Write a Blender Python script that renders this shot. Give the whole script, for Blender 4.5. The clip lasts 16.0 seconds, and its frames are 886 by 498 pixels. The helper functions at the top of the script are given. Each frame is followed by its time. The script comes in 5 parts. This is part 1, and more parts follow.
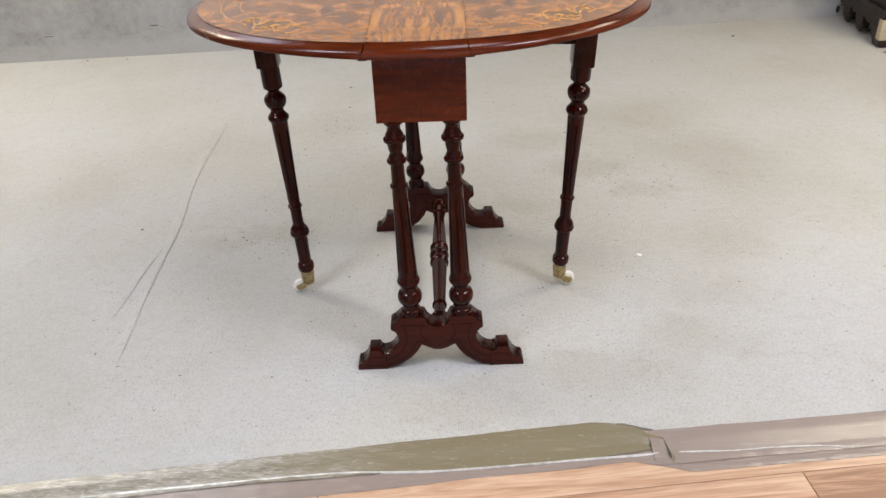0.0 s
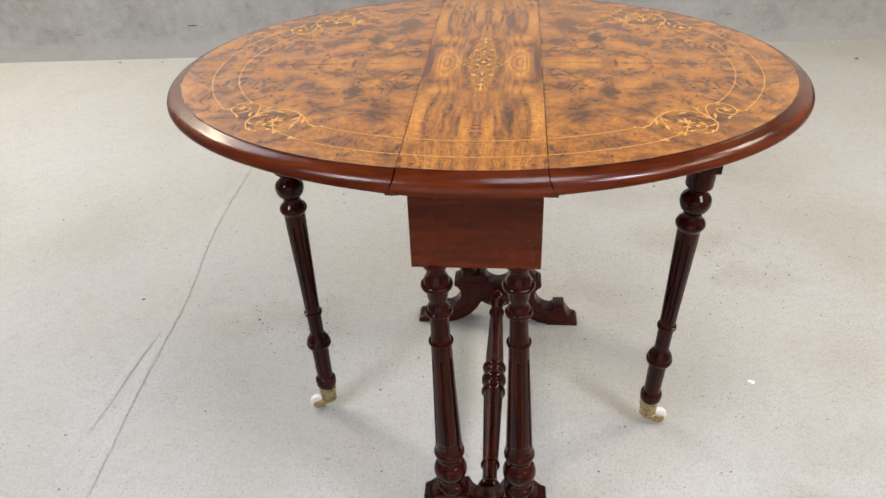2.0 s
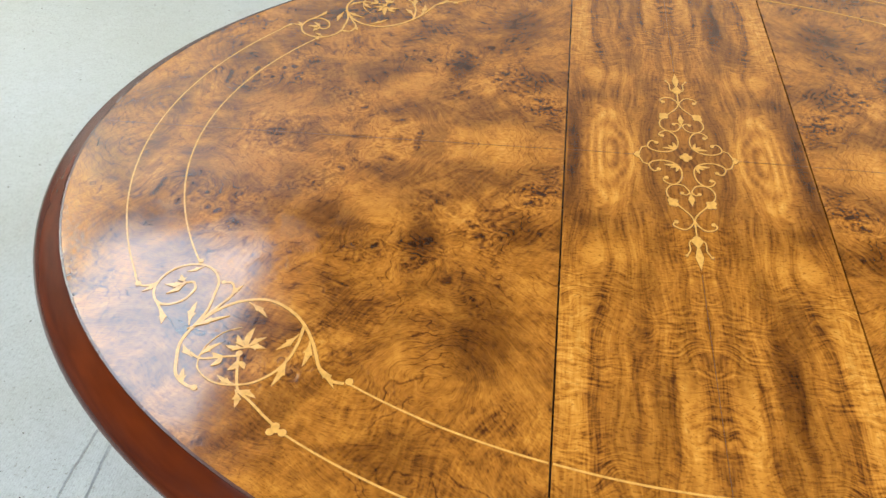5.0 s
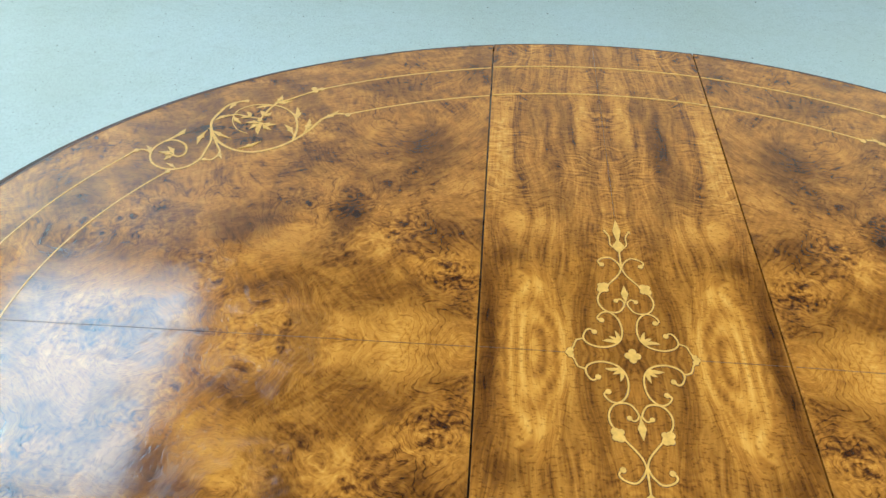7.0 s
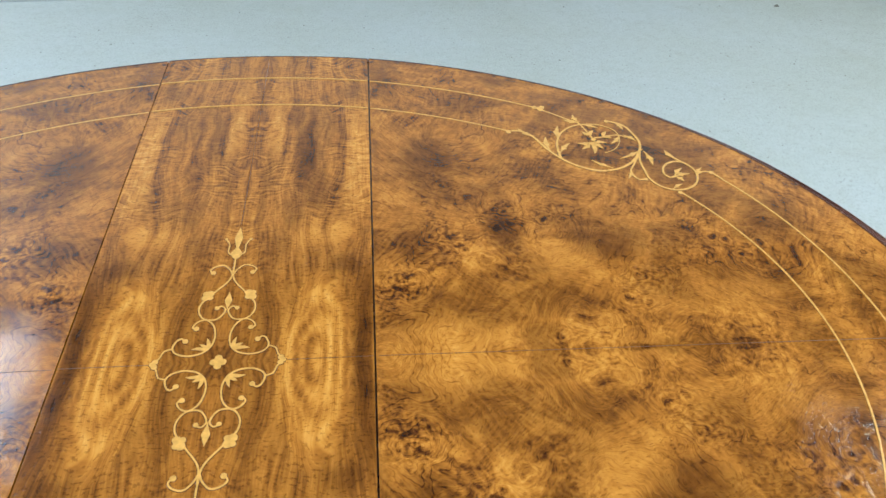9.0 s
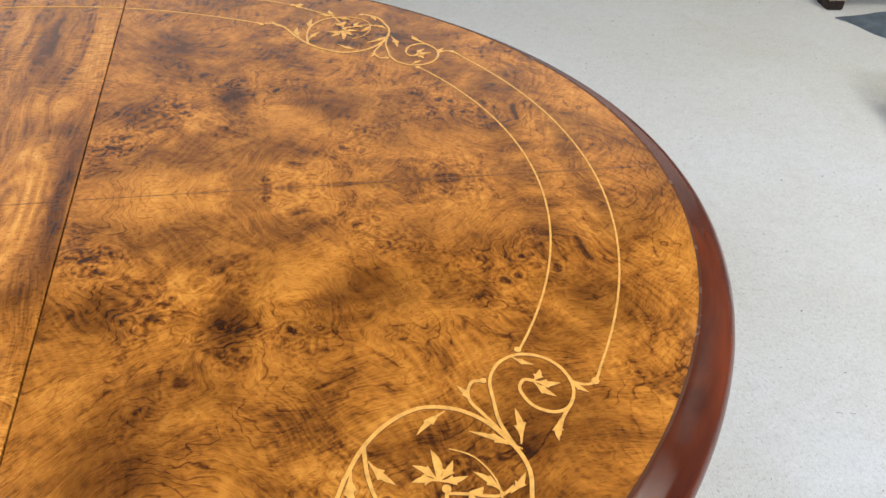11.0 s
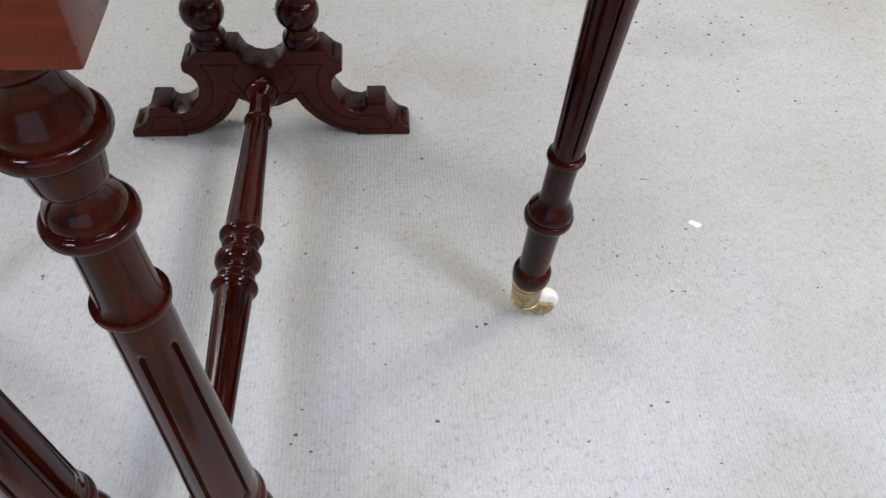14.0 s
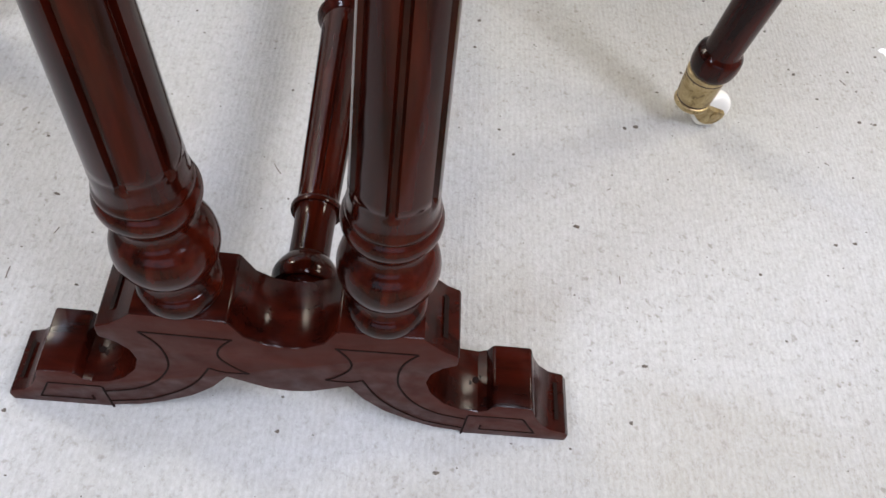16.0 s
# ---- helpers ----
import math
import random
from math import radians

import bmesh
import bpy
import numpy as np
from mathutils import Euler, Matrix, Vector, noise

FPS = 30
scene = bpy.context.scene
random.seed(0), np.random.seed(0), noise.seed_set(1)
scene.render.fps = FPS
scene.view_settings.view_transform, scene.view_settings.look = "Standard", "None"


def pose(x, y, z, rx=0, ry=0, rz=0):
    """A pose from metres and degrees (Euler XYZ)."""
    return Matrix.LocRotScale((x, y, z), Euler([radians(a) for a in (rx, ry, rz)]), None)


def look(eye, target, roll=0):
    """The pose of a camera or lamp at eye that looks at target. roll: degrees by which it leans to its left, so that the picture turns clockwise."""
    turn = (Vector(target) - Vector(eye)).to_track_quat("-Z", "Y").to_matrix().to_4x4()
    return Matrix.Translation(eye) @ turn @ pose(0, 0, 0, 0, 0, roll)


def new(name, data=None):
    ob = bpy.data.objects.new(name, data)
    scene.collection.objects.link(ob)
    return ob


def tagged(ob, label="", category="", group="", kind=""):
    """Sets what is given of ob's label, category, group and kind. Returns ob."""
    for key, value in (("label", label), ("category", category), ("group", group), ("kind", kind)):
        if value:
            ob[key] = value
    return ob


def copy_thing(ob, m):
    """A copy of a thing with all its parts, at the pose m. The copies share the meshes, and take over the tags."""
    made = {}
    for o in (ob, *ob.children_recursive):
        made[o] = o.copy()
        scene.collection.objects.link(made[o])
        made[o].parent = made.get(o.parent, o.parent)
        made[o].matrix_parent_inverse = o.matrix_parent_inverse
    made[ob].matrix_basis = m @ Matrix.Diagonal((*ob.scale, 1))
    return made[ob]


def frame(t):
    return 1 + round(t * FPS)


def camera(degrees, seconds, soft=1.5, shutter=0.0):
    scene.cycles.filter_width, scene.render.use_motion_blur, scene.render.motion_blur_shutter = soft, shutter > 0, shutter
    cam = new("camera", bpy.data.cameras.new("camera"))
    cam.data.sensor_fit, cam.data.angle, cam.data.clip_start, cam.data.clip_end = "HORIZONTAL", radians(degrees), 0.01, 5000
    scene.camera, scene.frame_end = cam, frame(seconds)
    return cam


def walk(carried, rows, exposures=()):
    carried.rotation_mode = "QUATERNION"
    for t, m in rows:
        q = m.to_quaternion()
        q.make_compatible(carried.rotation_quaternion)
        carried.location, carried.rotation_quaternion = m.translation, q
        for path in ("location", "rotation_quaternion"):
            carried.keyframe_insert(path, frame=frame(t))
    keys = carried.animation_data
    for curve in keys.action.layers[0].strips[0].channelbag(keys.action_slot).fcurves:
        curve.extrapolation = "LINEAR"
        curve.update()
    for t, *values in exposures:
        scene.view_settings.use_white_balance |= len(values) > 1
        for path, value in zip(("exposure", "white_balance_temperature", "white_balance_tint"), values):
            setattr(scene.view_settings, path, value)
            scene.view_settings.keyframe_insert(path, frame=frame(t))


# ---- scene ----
cam = camera(58.8, 16.0)
# seconds, stops, kelvin, tint
EXPOSURES = [(0.0, -0.10, 6150, 17), (1.0, 0.0, 6150, 17), (2.5, 0.08, 6200, 16), (3.5, 0.13, 6300, 16), (5.8, 0.12, 5000, -5), (7.0, 0.18, 4600, -12), (8.0, 0.16, 4570, -13), (8.6, 0.14, 4700, -8), (9.5, 0.16, 5020, 7), (12.0, 0.02, 5700, 15), (13.0, 0.0, 5700, 15), (14.5, 0.11, 5600, 17), (16.0, 0.18, 5850, 18)]
PATH = [
    (0, (0.048, -1.583, 1.063), (0.024, 0.13, 0.031), -2.3),
    (0.5, (0.067, -1.457, 1.099), (0.005, 0.241, 0.045), -2.4),
    (1, (0.104, -1.347, 1.127), (0.004, 0.348, 0.07), -2.2),
    (1.5, (0.098, -1.215, 1.11), (-0.042, 0.472, 0.045), -2.2),
    (2, (0.045, -1.086, 1.091), (-0.129, 0.581, 0.0), -2.2),
    (2.5, (0.023, -0.954, 1.091), (-0.184, 0.683, -0.04), -2.6),
    (3, (0.009, -0.85, 1.087), (-0.222, 0.752, -0.088), -2.9),
    (3.5, (-0.011, -0.751, 1.079), (-0.258, 0.811, -0.146), -2.7),
    (3.7, (-0.014, -0.711, 1.083), (-0.263, 0.833, -0.163), -2.6),
    (5.8, (-0.139, -0.348, 0.998), (-0.327, 1.068, -0.403), 0.4),
    (6, (-0.137, -0.329, 0.997), (-0.316, 1.091, -0.399), 0.5),
    (6.5, (-0.114, -0.286, 1.019), (-0.255, 1.153, -0.362), 0.7),
    (7, (-0.084, -0.275, 1.024), (-0.179, 1.191, -0.333), 0.9),
    (7.5, (-0.051, -0.272, 1.026), (-0.084, 1.207, -0.319), 1.2),
    (8, (-0.007, -0.27, 1.018), (0.028, 1.215, -0.321), 1.5),
    (8.5, (0.037, -0.263, 1.016), (0.141, 1.227, -0.314), 1.9),
    (9, (0.086, -0.281, 1.024), (0.252, 1.211, -0.297), 2.4),
    (9.5, (0.146, -0.331, 1.035), (0.377, 1.155, -0.284), 3.4),
    (9.7, (0.155, -0.346, 1.032), (0.403, 1.136, -0.288), 3.6),
    (11.8, (0.234, -0.409, 0.895), (0.634, 1.103, -0.351), 3.8),
    (12, (0.24, -0.431, 0.875), (0.646, 1.087, -0.362), 3.9),
    (12.5, (0.243, -0.476, 0.82), (0.634, 1.044, -0.42), 4.6),
    (13, (0.244, -0.516, 0.75), (0.581, 0.965, -0.551), 5.1),
    (13.5, (0.1808, -0.5159, 0.7289), (0.4010, 0.7503, -0.5313), 4.71),
    (14, (0.1656, -0.4789, 0.6868), (0.2801, 0.6671, -0.6965), 3.26),
    (14.5, (0.1707, -0.4353, 0.6376), (0.2057, 0.5873, -0.8433), 2.0),
    (15, (0.1556, -0.4111, 0.5889), (0.1668, 0.5471, -0.9349), 2.59),
    (15.5, (0.1113, -0.4345, 0.5380), (0.1765, 0.5150, -0.9890), 6.93),
    (16, (0.0589, -0.4737, 0.4851), (0.1951, 0.5055, -1.0191), 12.57),
]
walk(cam, [(t, look(eye, target, roll)) for t, eye, target, roll in PATH], EXPOSURES)

# ---- light ----
world = bpy.data.worlds.new("world")
scene.world = world
world.use_nodes = True
world.node_tree.nodes["Background"].inputs["Color"].default_value = (0.75, 0.87, 1.0, 1)
world.node_tree.nodes["Background"].inputs["Strength"].default_value = 0.6
scene.view_settings.exposure = 0.0


def area_lamp(name, m, sx, sy, watts, colour):
    data = bpy.data.lights.new(name, "AREA")
    data.shape, data.size, data.size_y, data.energy, data.color = "RECTANGLE", sx, sy, watts, colour
    ob = new(name, data)
    ob.matrix_world = m
    return ob


CEIL = 2.6
# Ceiling unseen: second and fourth panels are added fill, others follow reflections and shadows.
PANELS = [(-1.57, 1.33), (-2.5, 1.40), (2.30, 0.85), (2.30, -0.35), (-1.5, -1.5), (1.75, -1.5), (0.42, -0.75)]
PANEL_LIGHT = [(17, (0.82, 0.91, 1.0)), (58, (1.0, 0.91, 0.66)), (40, (1.0, 0.91, 0.66)), (24, (1.0, 0.91, 0.66)), (50, (0.89, 0.95, 1.0)), (68, (0.93, 0.96, 0.99)), (20, (0.95, 0.97, 0.98))]
for (px, py), (watts, tone) in zip(PANELS, PANEL_LIGHT):
    area_lamp("panel_lamp", pose(px, py, CEIL - 0.045), 0.72, 0.98 if (px, py) == PANELS[0] else 0.72, watts, tone)
# cool fill as daylight from an unseen window, added behind the camera
area_lamp("window_daylight", pose(0, -3.36, 1.35, 90), 3.2, 1.9, 9, (0.80, 0.90, 1.0))


# ---- materials ----
class Nodes:
    """A node material with short calls."""

    def __init__(self, name):
        self.mat = bpy.data.materials.new(name)
        self.mat.use_nodes = True
        self.tree = self.mat.node_tree
        self.tree.nodes.clear()
        self.out = self.tree.nodes.new("ShaderNodeOutputMaterial")
        self.bsdf = self.tree.nodes.new("ShaderNodeBsdfPrincipled")
        self.tree.links.new(self.bsdf.outputs[0], self.out.inputs[0])

    def put(self, node, key, value):
        socket = node.inputs[key]
        if hasattr(value, "links"):
            self.tree.links.new(value, socket)
        else:
            socket.default_value = value

    def add(self, kind, ins=None, **props):
        node = self.tree.nodes.new("ShaderNode" + kind)
        for k, v in props.items():
            setattr(node, k, v)
        for k, v in (ins or {}).items():
            self.put(node, k, v)
        return node

    def surface(self, **ins):
        for k, v in ins.items():
            self.put(self.bsdf, k.replace("_", " "), v)
        return self.mat

    def place(self):
        return self.add("TexCoord").outputs["Object"]

    def math(self, op, a, b=0.0, c=0.0):
        return self.add("Math", {0: a, 1: b, 2: c}, operation=op).outputs[0]

    def vec(self, op, a, b=(0, 0, 0)):
        return self.add("VectorMath", {0: a, 1: b}, operation=op).outputs[0]

    def scaled(self, v, x, y, z):
        return self.vec("MULTIPLY", v, (x, y, z))

    def noise(self, v, scale, detail=3.0, rough=0.55, distort=0.0):
        return self.add("TexNoise", {"Vector": v, "Scale": scale, "Detail": detail, "Roughness": rough, "Distortion": distort})

    def ramp(self, fac, stops):
        node = self.add("ValToRGB", {0: fac})
        el = node.color_ramp.elements
        while len(el) < len(stops):
            el.new(0.5)
        for e, (p, c) in zip(el, stops):
            e.position, e.color = p, (*c, 1) if len(c) == 3 else c
        return node.outputs[0]

    def mix(self, fac, a, b, how="MIX"):
        node = self.add("Mix", data_type="RGBA", blend_type=how)
        for k, v in ((0, fac), (6, a), (7, b)):
            if isinstance(v, tuple) and len(v) == 3:
                v = (*v, 1)
            self.put(node, k, v)
        return node.outputs[2]

    def bump(self, height, strength, distance, normal=None):
        ins = {"Height": height, "Strength": strength, "Distance": distance}
        if normal is not None:
            ins["Normal"] = normal
        return self.add("Bump", ins).outputs[0]


def spots(n, p, table, grow=1.0):
    """The strongest of several soft oval patches: (x, y, half width, half depth, strength), in millimetres."""
    total = None
    for x, y, rx, ry, k in table:
        away = n.scaled(n.vec("SUBTRACT", p, (x / 1000, y / 1000, 0)), 1000 / rx / grow, 1000 / ry / grow, 0)
        far = n.add("VectorMath", {0: away}, operation="LENGTH").outputs["Value"]
        one = n.add("MapRange", {0: far, 1: 1.45, 2: 0.35, 3: 0.0, 4: k}, interpolation_type="SMOOTHSTEP").outputs[0]
        total = one if total is None else n.math("MAXIMUM", total, one)
    return total


# figure of the veneers, one quarter of the top: (x, y, half width, half depth, strength), in millimetres
LEAF_SMOKE = [(256, 190, 44, 22, 0.6), (300, 178, 26, 30, 0.75), (284, 216, 18, 16, 0.65), (205, 150, 18, 14, 0.5), (124, 172, 24, 34, 0.9), (108, 92, 13, 20, 0.9), (168, 102, 13, 26, 1), (173, 60, 20, 26, 0.45), (178, 8, 12, 16, 0.8), (238, 90, 24, 18, 0.9), (150, 58, 14, 16, 0.5), (161, 258, 24, 16, 0.7), (300, 60, 22, 10, 0.45), (350, 112, 22, 24, 0.75), (374, 40, 10, 44, 0.7), (318, 132, 26, 12, 0.6), (257, 243, 22, 14, 0.6),
              (214, 98, 10, 16, 0.55), (126, 34, 12, 10, 0.35), (200, 170, 30, 12, 0.4), (330, 14, 10, 12, 0.4), (286, 172, 24, 12, 0.5)]
LEAF_CORES = [(99, 50, 7, 4, 1), (104, 62, 4, 3, 0.8), (133, 96, 4, 3, 0.9), (137, 88, 3, 3, 0.7), (206, 25, 5, 2, 0.5), (148, 139, 4, 3, 0.7), (187, 5, 3, 8, 0.6), (292, 3, 8, 2, 0.7), (246, 58, 3, 3, 0.5), (168, 128, 4, 4, 0.6), (232, 2, 10, 1.5, 0.6)]
LEAF_EYES = [(203, 2, 36, 34, 0.055), (206, 23, 12, 7, 0.016), (100, 54, 20, 14, 0.030), (134, 94, 17, 14, 0.028), (195, 92, 25, 24, 0.040), (249, 52, 18, 15, 0.024), (289, 10, 18, 14, 0.020), (166, 124, 17, 15, 0.024), (126, 2, 26, 22, 0.034), (150, 200, 30, 26, 0.034), (262, 116, 26, 18, 0.030), (330, 70, 28, 20, 0.030)]
LEAF_CLUSTERS = [(100, 56, 24, 18, 1), (132, 92, 20, 14, 1), (165, 118, 26, 16, 0.9), (200, 8, 30, 20, 0.7), (250, 50, 24, 18, 1), (290, 14, 26, 18, 0.9), (198, 118, 24, 14, 0.8), (120, 76, 16, 12, 0.8), (270, 88, 24, 16, 0.7), (226, 26, 18, 12, 0.6), (300, 104, 22, 16, 0.6)]
LEAF_PALE = [(199, 4, 28, 26, 0.8), (193, 94, 17, 18, 0.9), (124, 10, 26, 18, 0.8), (148, 76, 14, 14, 0.7), (98, 128, 12, 40, 0.45), (318, 18, 30, 14, 0.5), (402, 84, 12, 24, 0.8), (220, 52, 18, 12, 0.5), (226, 206, 40, 14, 0.35)]
MIDDLE_SMOKE = [(24, 92, 8, 20, 0.5), (48, 232, 10, 30, 0.4), (78, 22, 7, 62, 0.95), (66, 72, 14, 13, 0.9), (21, 34, 9, 44, 0.6), (10, 6, 14, 12, 0.55), (33, 130, 9, 22, 0.55), (70, 278, 8, 22, 0.5), (14, 168, 5, 30, 0.4), (62, 150, 10, 20, 0.3)]
MIDDLE_DARK = [(38, 200, 9, 52, 1), (46, 150, 11, 26, 0.75), (30, 246, 8, 20, 0.6), (-27, 212, 7, 36, 0.6), (-34, 250, 6, 18, 0.45), (-42, 132, 12, 20, 0.45)]
MIDDLE_PALE = [(34, 0, 2.6, 62, 0.9), (73, 170, 8, 60, 0.6), (56, 104, 18, 10, 0.5), (12, 262, 6, 40, 0.5)]


def grey(v):
    return (v, v, v)


def veneer(name, centre):
    """Burr walnut, book-matched about both axes of the top; the middle board is straighter grained."""
    n = Nodes(name)
    sep = n.add("SeparateXYZ", {0: n.place()})
    ax, ay = n.math("ABSOLUTE", sep.outputs[0]), n.math("ABSOLUTE", sep.outputs[1])
    p = n.add("CombineXYZ", {0: ax, 1: ay, 2: 0.0}).outputs[0]
    half = lambda v, k: n.math("MULTIPLY", n.math("SUBTRACT", v, 0.5), k)
    wave = lambda scale, k, detail=2.0: n.scaled(n.vec("SUBTRACT", n.noise(p, scale, detail).outputs[1], (0.5, 0.5, 0.5)), k, k, 0)
    step = lambda v, a, b, lo=0.0, hi=1.0: n.add("MapRange", {0: v, 1: a, 2: b, 3: lo, 4: hi}, interpolation_type="SMOOTHSTEP").outputs[0]
    grid = lambda a, ka, b, kb, z: n.add("CombineXYZ", {0: n.math("MULTIPLY", a, ka), 1: n.math("MULTIPLY", b, kb), 2: z}).outputs[0]
    q = n.vec("ADD", p, wave(11, 0.05))
    near = n.vec("ADD", p, wave(42, 0.020, 3.0))
    qs = n.add("SeparateXYZ", {0: q})
    if centre:
        dx = n.math("DIVIDE", n.math("SUBTRACT", ax, 0.052), 0.0175)
        dy = n.math("DIVIDE", ay, 0.056)
        ring = n.math("ADD", n.math("SQRT", n.math("ADD", n.math("MULTIPLY", dx, dx), n.math("MULTIPLY", dy, dy))), half(n.noise(p, 24, 2).outputs[0], 0.7))
        inside = step(ring, 1.20, 0.78)
        phi = n.math("ADD", n.math("ADD", ax, half(n.noise(n.scaled(p, 1, 0.35, 1), 20, 2, 0.5).outputs[0], 0.045)), n.math("MULTIPLY", inside, n.math("MULTIPLY", ring, 0.012)))
        psi = qs.outputs[1]
        smoke = n.math("MAXIMUM", spots(n, n.vec("ADD", p, n.scaled(wave(20, 1.0), 0.012, 0.04, 0)), MIDDLE_SMOKE), n.math("MULTIPLY", step(n.noise(n.scaled(q, 1, 0.16, 1), 60, 2, 0.5).outputs[0], 0.50, 0.72), 0.32))
        smoke = n.math("MAXIMUM", smoke, n.math("MULTIPLY", n.math("MULTIPLY", step(ring, 1.0, 1.25), step(ring, 2.1, 1.3)), 0.38))
        signed = n.add("CombineXYZ", {0: sep.outputs[0], 1: ay, 2: 0.0}).outputs[0]
        smoke = n.math("MAXIMUM", n.math("MULTIPLY", smoke, n.math("MULTIPLY_ADD", inside, -0.55, 1.0)), spots(n, n.vec("ADD", signed, n.scaled(wave(20, 1.0), 0.012, 0.04, 0)), MIDDLE_DARK))
        pale = n.math("MAXIMUM", spots(n, n.vec("ADD", p, n.scaled(wave(30, 1.0), 0.006, 0.02, 0)), MIDDLE_PALE), n.math("MULTIPLY", inside, 0.6))
        # curl: short wavy bars across the grain, strongest beyond the ornament
        bars = n.noise(grid(ax, 95, n.math("ADD", ay, half(n.noise(p, 22, 2).outputs[0], 0.05)), 520, 3.0), 1.0, 2, 0.5).outputs[0]
        curl = n.math("MULTIPLY", half(bars, 0.75), n.math("MULTIPLY", step(ay, 0.05, 0.13, 0.22, 1.0), step(n.noise(p, 17, 2).outputs[0], 0.38, 0.62, 0.25, 1.0)))
        contour = n.math("SINE", n.math("MULTIPLY_ADD", ring, 17.0, half(n.noise(p, 80, 2).outputs[0], 3.0)))
        tone = n.math("ADD", n.math("MULTIPLY_ADD", n.math("MULTIPLY", contour, inside), 0.08, 0.515), half(n.noise(grid(phi, 130, psi, 7, 0.0), 1.0, 3, 0.5).outputs[0], 0.62))
        tone = n.math("ADD", n.math("MULTIPLY_ADD", pale, 0.17, tone), curl)
        fine = half(n.noise(grid(phi, 620, psi, 60, 1.0), 1.0, 2, 0.6).outputs[0], 0.36)
        pores = n.noise(grid(ax, 330, psi, 620, 2.0), 1.0, 2, 0.6).outputs[0]
        core = n.math("MULTIPLY", step(n.math("ABSOLUTE", sep.outputs[0]), 0.004, 0.0), 0.04)
        rings = None
    else:
        cluster = n.math("MAXIMUM", spots(n, near, LEAF_CLUSTERS), n.math("MULTIPLY", step(n.noise(n.vec("ADD", p, (1.4, 0.2, 0.7)), 16, 2).outputs[0], 0.54, 0.66), 0.8))
        eyes = n.add("TexVoronoi", {"Vector": n.vec("ADD", p, wave(90, 0.010)), "Scale": 72.0, "Randomness": 1.0}).outputs["Distance"]
        swell = None
        for x, y, rx, ry, k in LEAF_EYES:
            one = spots(n, near, [(x, y, rx, ry, k)])
            swell = one if swell is None else n.math("ADD", swell, one)
        phi = n.math("ADD", n.math("ADD", n.math("MULTIPLY_ADD", qs.outputs[0], 0.45, qs.outputs[1]), half(n.noise(n.vec("ADD", p, (0.3, 0.9, 0.2)), 6.5, 1, 0.4).outputs[0], 0.16)), n.math("MULTIPLY_ADD", n.math("MULTIPLY", step(eyes, 0.55, 0.0), cluster), 0.014, swell))
        psi = n.math("MULTIPLY_ADD", qs.outputs[1], -0.45, qs.outputs[0])
        smoke = n.math("MAXIMUM", spots(n, near, LEAF_SMOKE), n.math("MULTIPLY", step(n.noise(n.vec("ADD", q, (0.6, 2.3, 0.1)), 19, 3, 0.5, 0.2).outputs[0], 0.49, 0.68), 0.62))
        pale = spots(n, near, LEAF_PALE)
        smoke = n.math("MULTIPLY", smoke, n.math("MULTIPLY_ADD", pale, -0.6, 1.0))
        bands = n.noise(grid(phi, 78, psi, 12, 0.0), 1.0, 3, 0.55, 0.3).outputs[0]
        bars = n.noise(grid(psi, 330, phi, 70, 3.0), 1.0, 2, 0.5).outputs[0]
        mottle = n.noise(q, 34, 4, 0.6, 0.8).outputs[0]
        tone = n.math("ADD", n.math("ADD", n.math("ADD", 0.50, half(mottle, 0.54)), half(bands, 0.25)), n.math("MULTIPLY", half(bars, 0.36), step(n.noise(p, 9, 1).outputs[0], 0.42, 0.6, 0.35, 1.0)))
        tone = n.math("MULTIPLY_ADD", pale, 0.10, tone)
        # burr: small eyes, each a dark point in a pale ring
        burr = n.math("MULTIPLY", cluster, n.math("ADD", step(eyes, 0.26, 0.06, 0.0, -0.20), n.math("MULTIPLY", n.math("SINE", n.math("MULTIPLY", eyes, 26.0)), 0.055)))
        tone = n.math("ADD", tone, n.math("ADD", burr, n.math("MULTIPLY", half(n.noise(near, 130, 3, 0.6, 1.6).outputs[0], 0.48), cluster)))
        fine = half(n.noise(grid(phi, 620, psi, 95, 1.0), 1.0, 2, 0.6).outputs[0], 0.26)
        pores = n.noise(grid(phi, 1250, psi, 300, 2.0), 1.0, 2, 0.6).outputs[0]
        core = n.math("MULTIPLY", spots(n, n.vec("ADD", p, wave(140, 0.010, 2.0)), LEAF_CORES), 0.22)
        rings = n.math("SINE", n.math("MULTIPLY", phi, 800.0))
        # fine wandering lines that close round the knots
        field = n.math("MULTIPLY_ADD", phi, 5.0, n.noise(near, 12, 3, 0.5, 0.7).outputs[0])
        lines = n.math("ABSOLUTE", n.math("SINE", n.math("MULTIPLY", field, 54.0)))
        vein = n.math("MULTIPLY", step(lines, 0.40, 0.0), step(n.noise(n.vec("ADD", p, (2.2, 0.4, 0.3)), 24, 3, 0.6).outputs[0], 0.44, 0.62))
        tone = n.math("ADD", n.math("MULTIPLY_ADD", vein, -0.13, tone), half(n.noise(near, 105, 3, 0.65, 1.8).outputs[0], 0.20))
    tone = n.math("SUBTRACT", n.math("ADD", tone, fine), core)
    if rings is not None:
        tone = n.math("MULTIPLY_ADD", rings, 0.006, tone)
    colour = n.ramp(tone, [(0.16, (0.020, 0.006, 0.002)), (0.34, (0.082, 0.024, 0.004)), (0.50, (0.280, 0.097, 0.010)), (0.66, (0.465, 0.182, 0.020)), (0.87, (0.63, 0.300, 0.050))])
    colour = n.mix(n.math("MULTIPLY", smoke, 0.93), colour, n.mix(1.0, colour, (0.35, 0.30, 0.28), "MULTIPLY"))
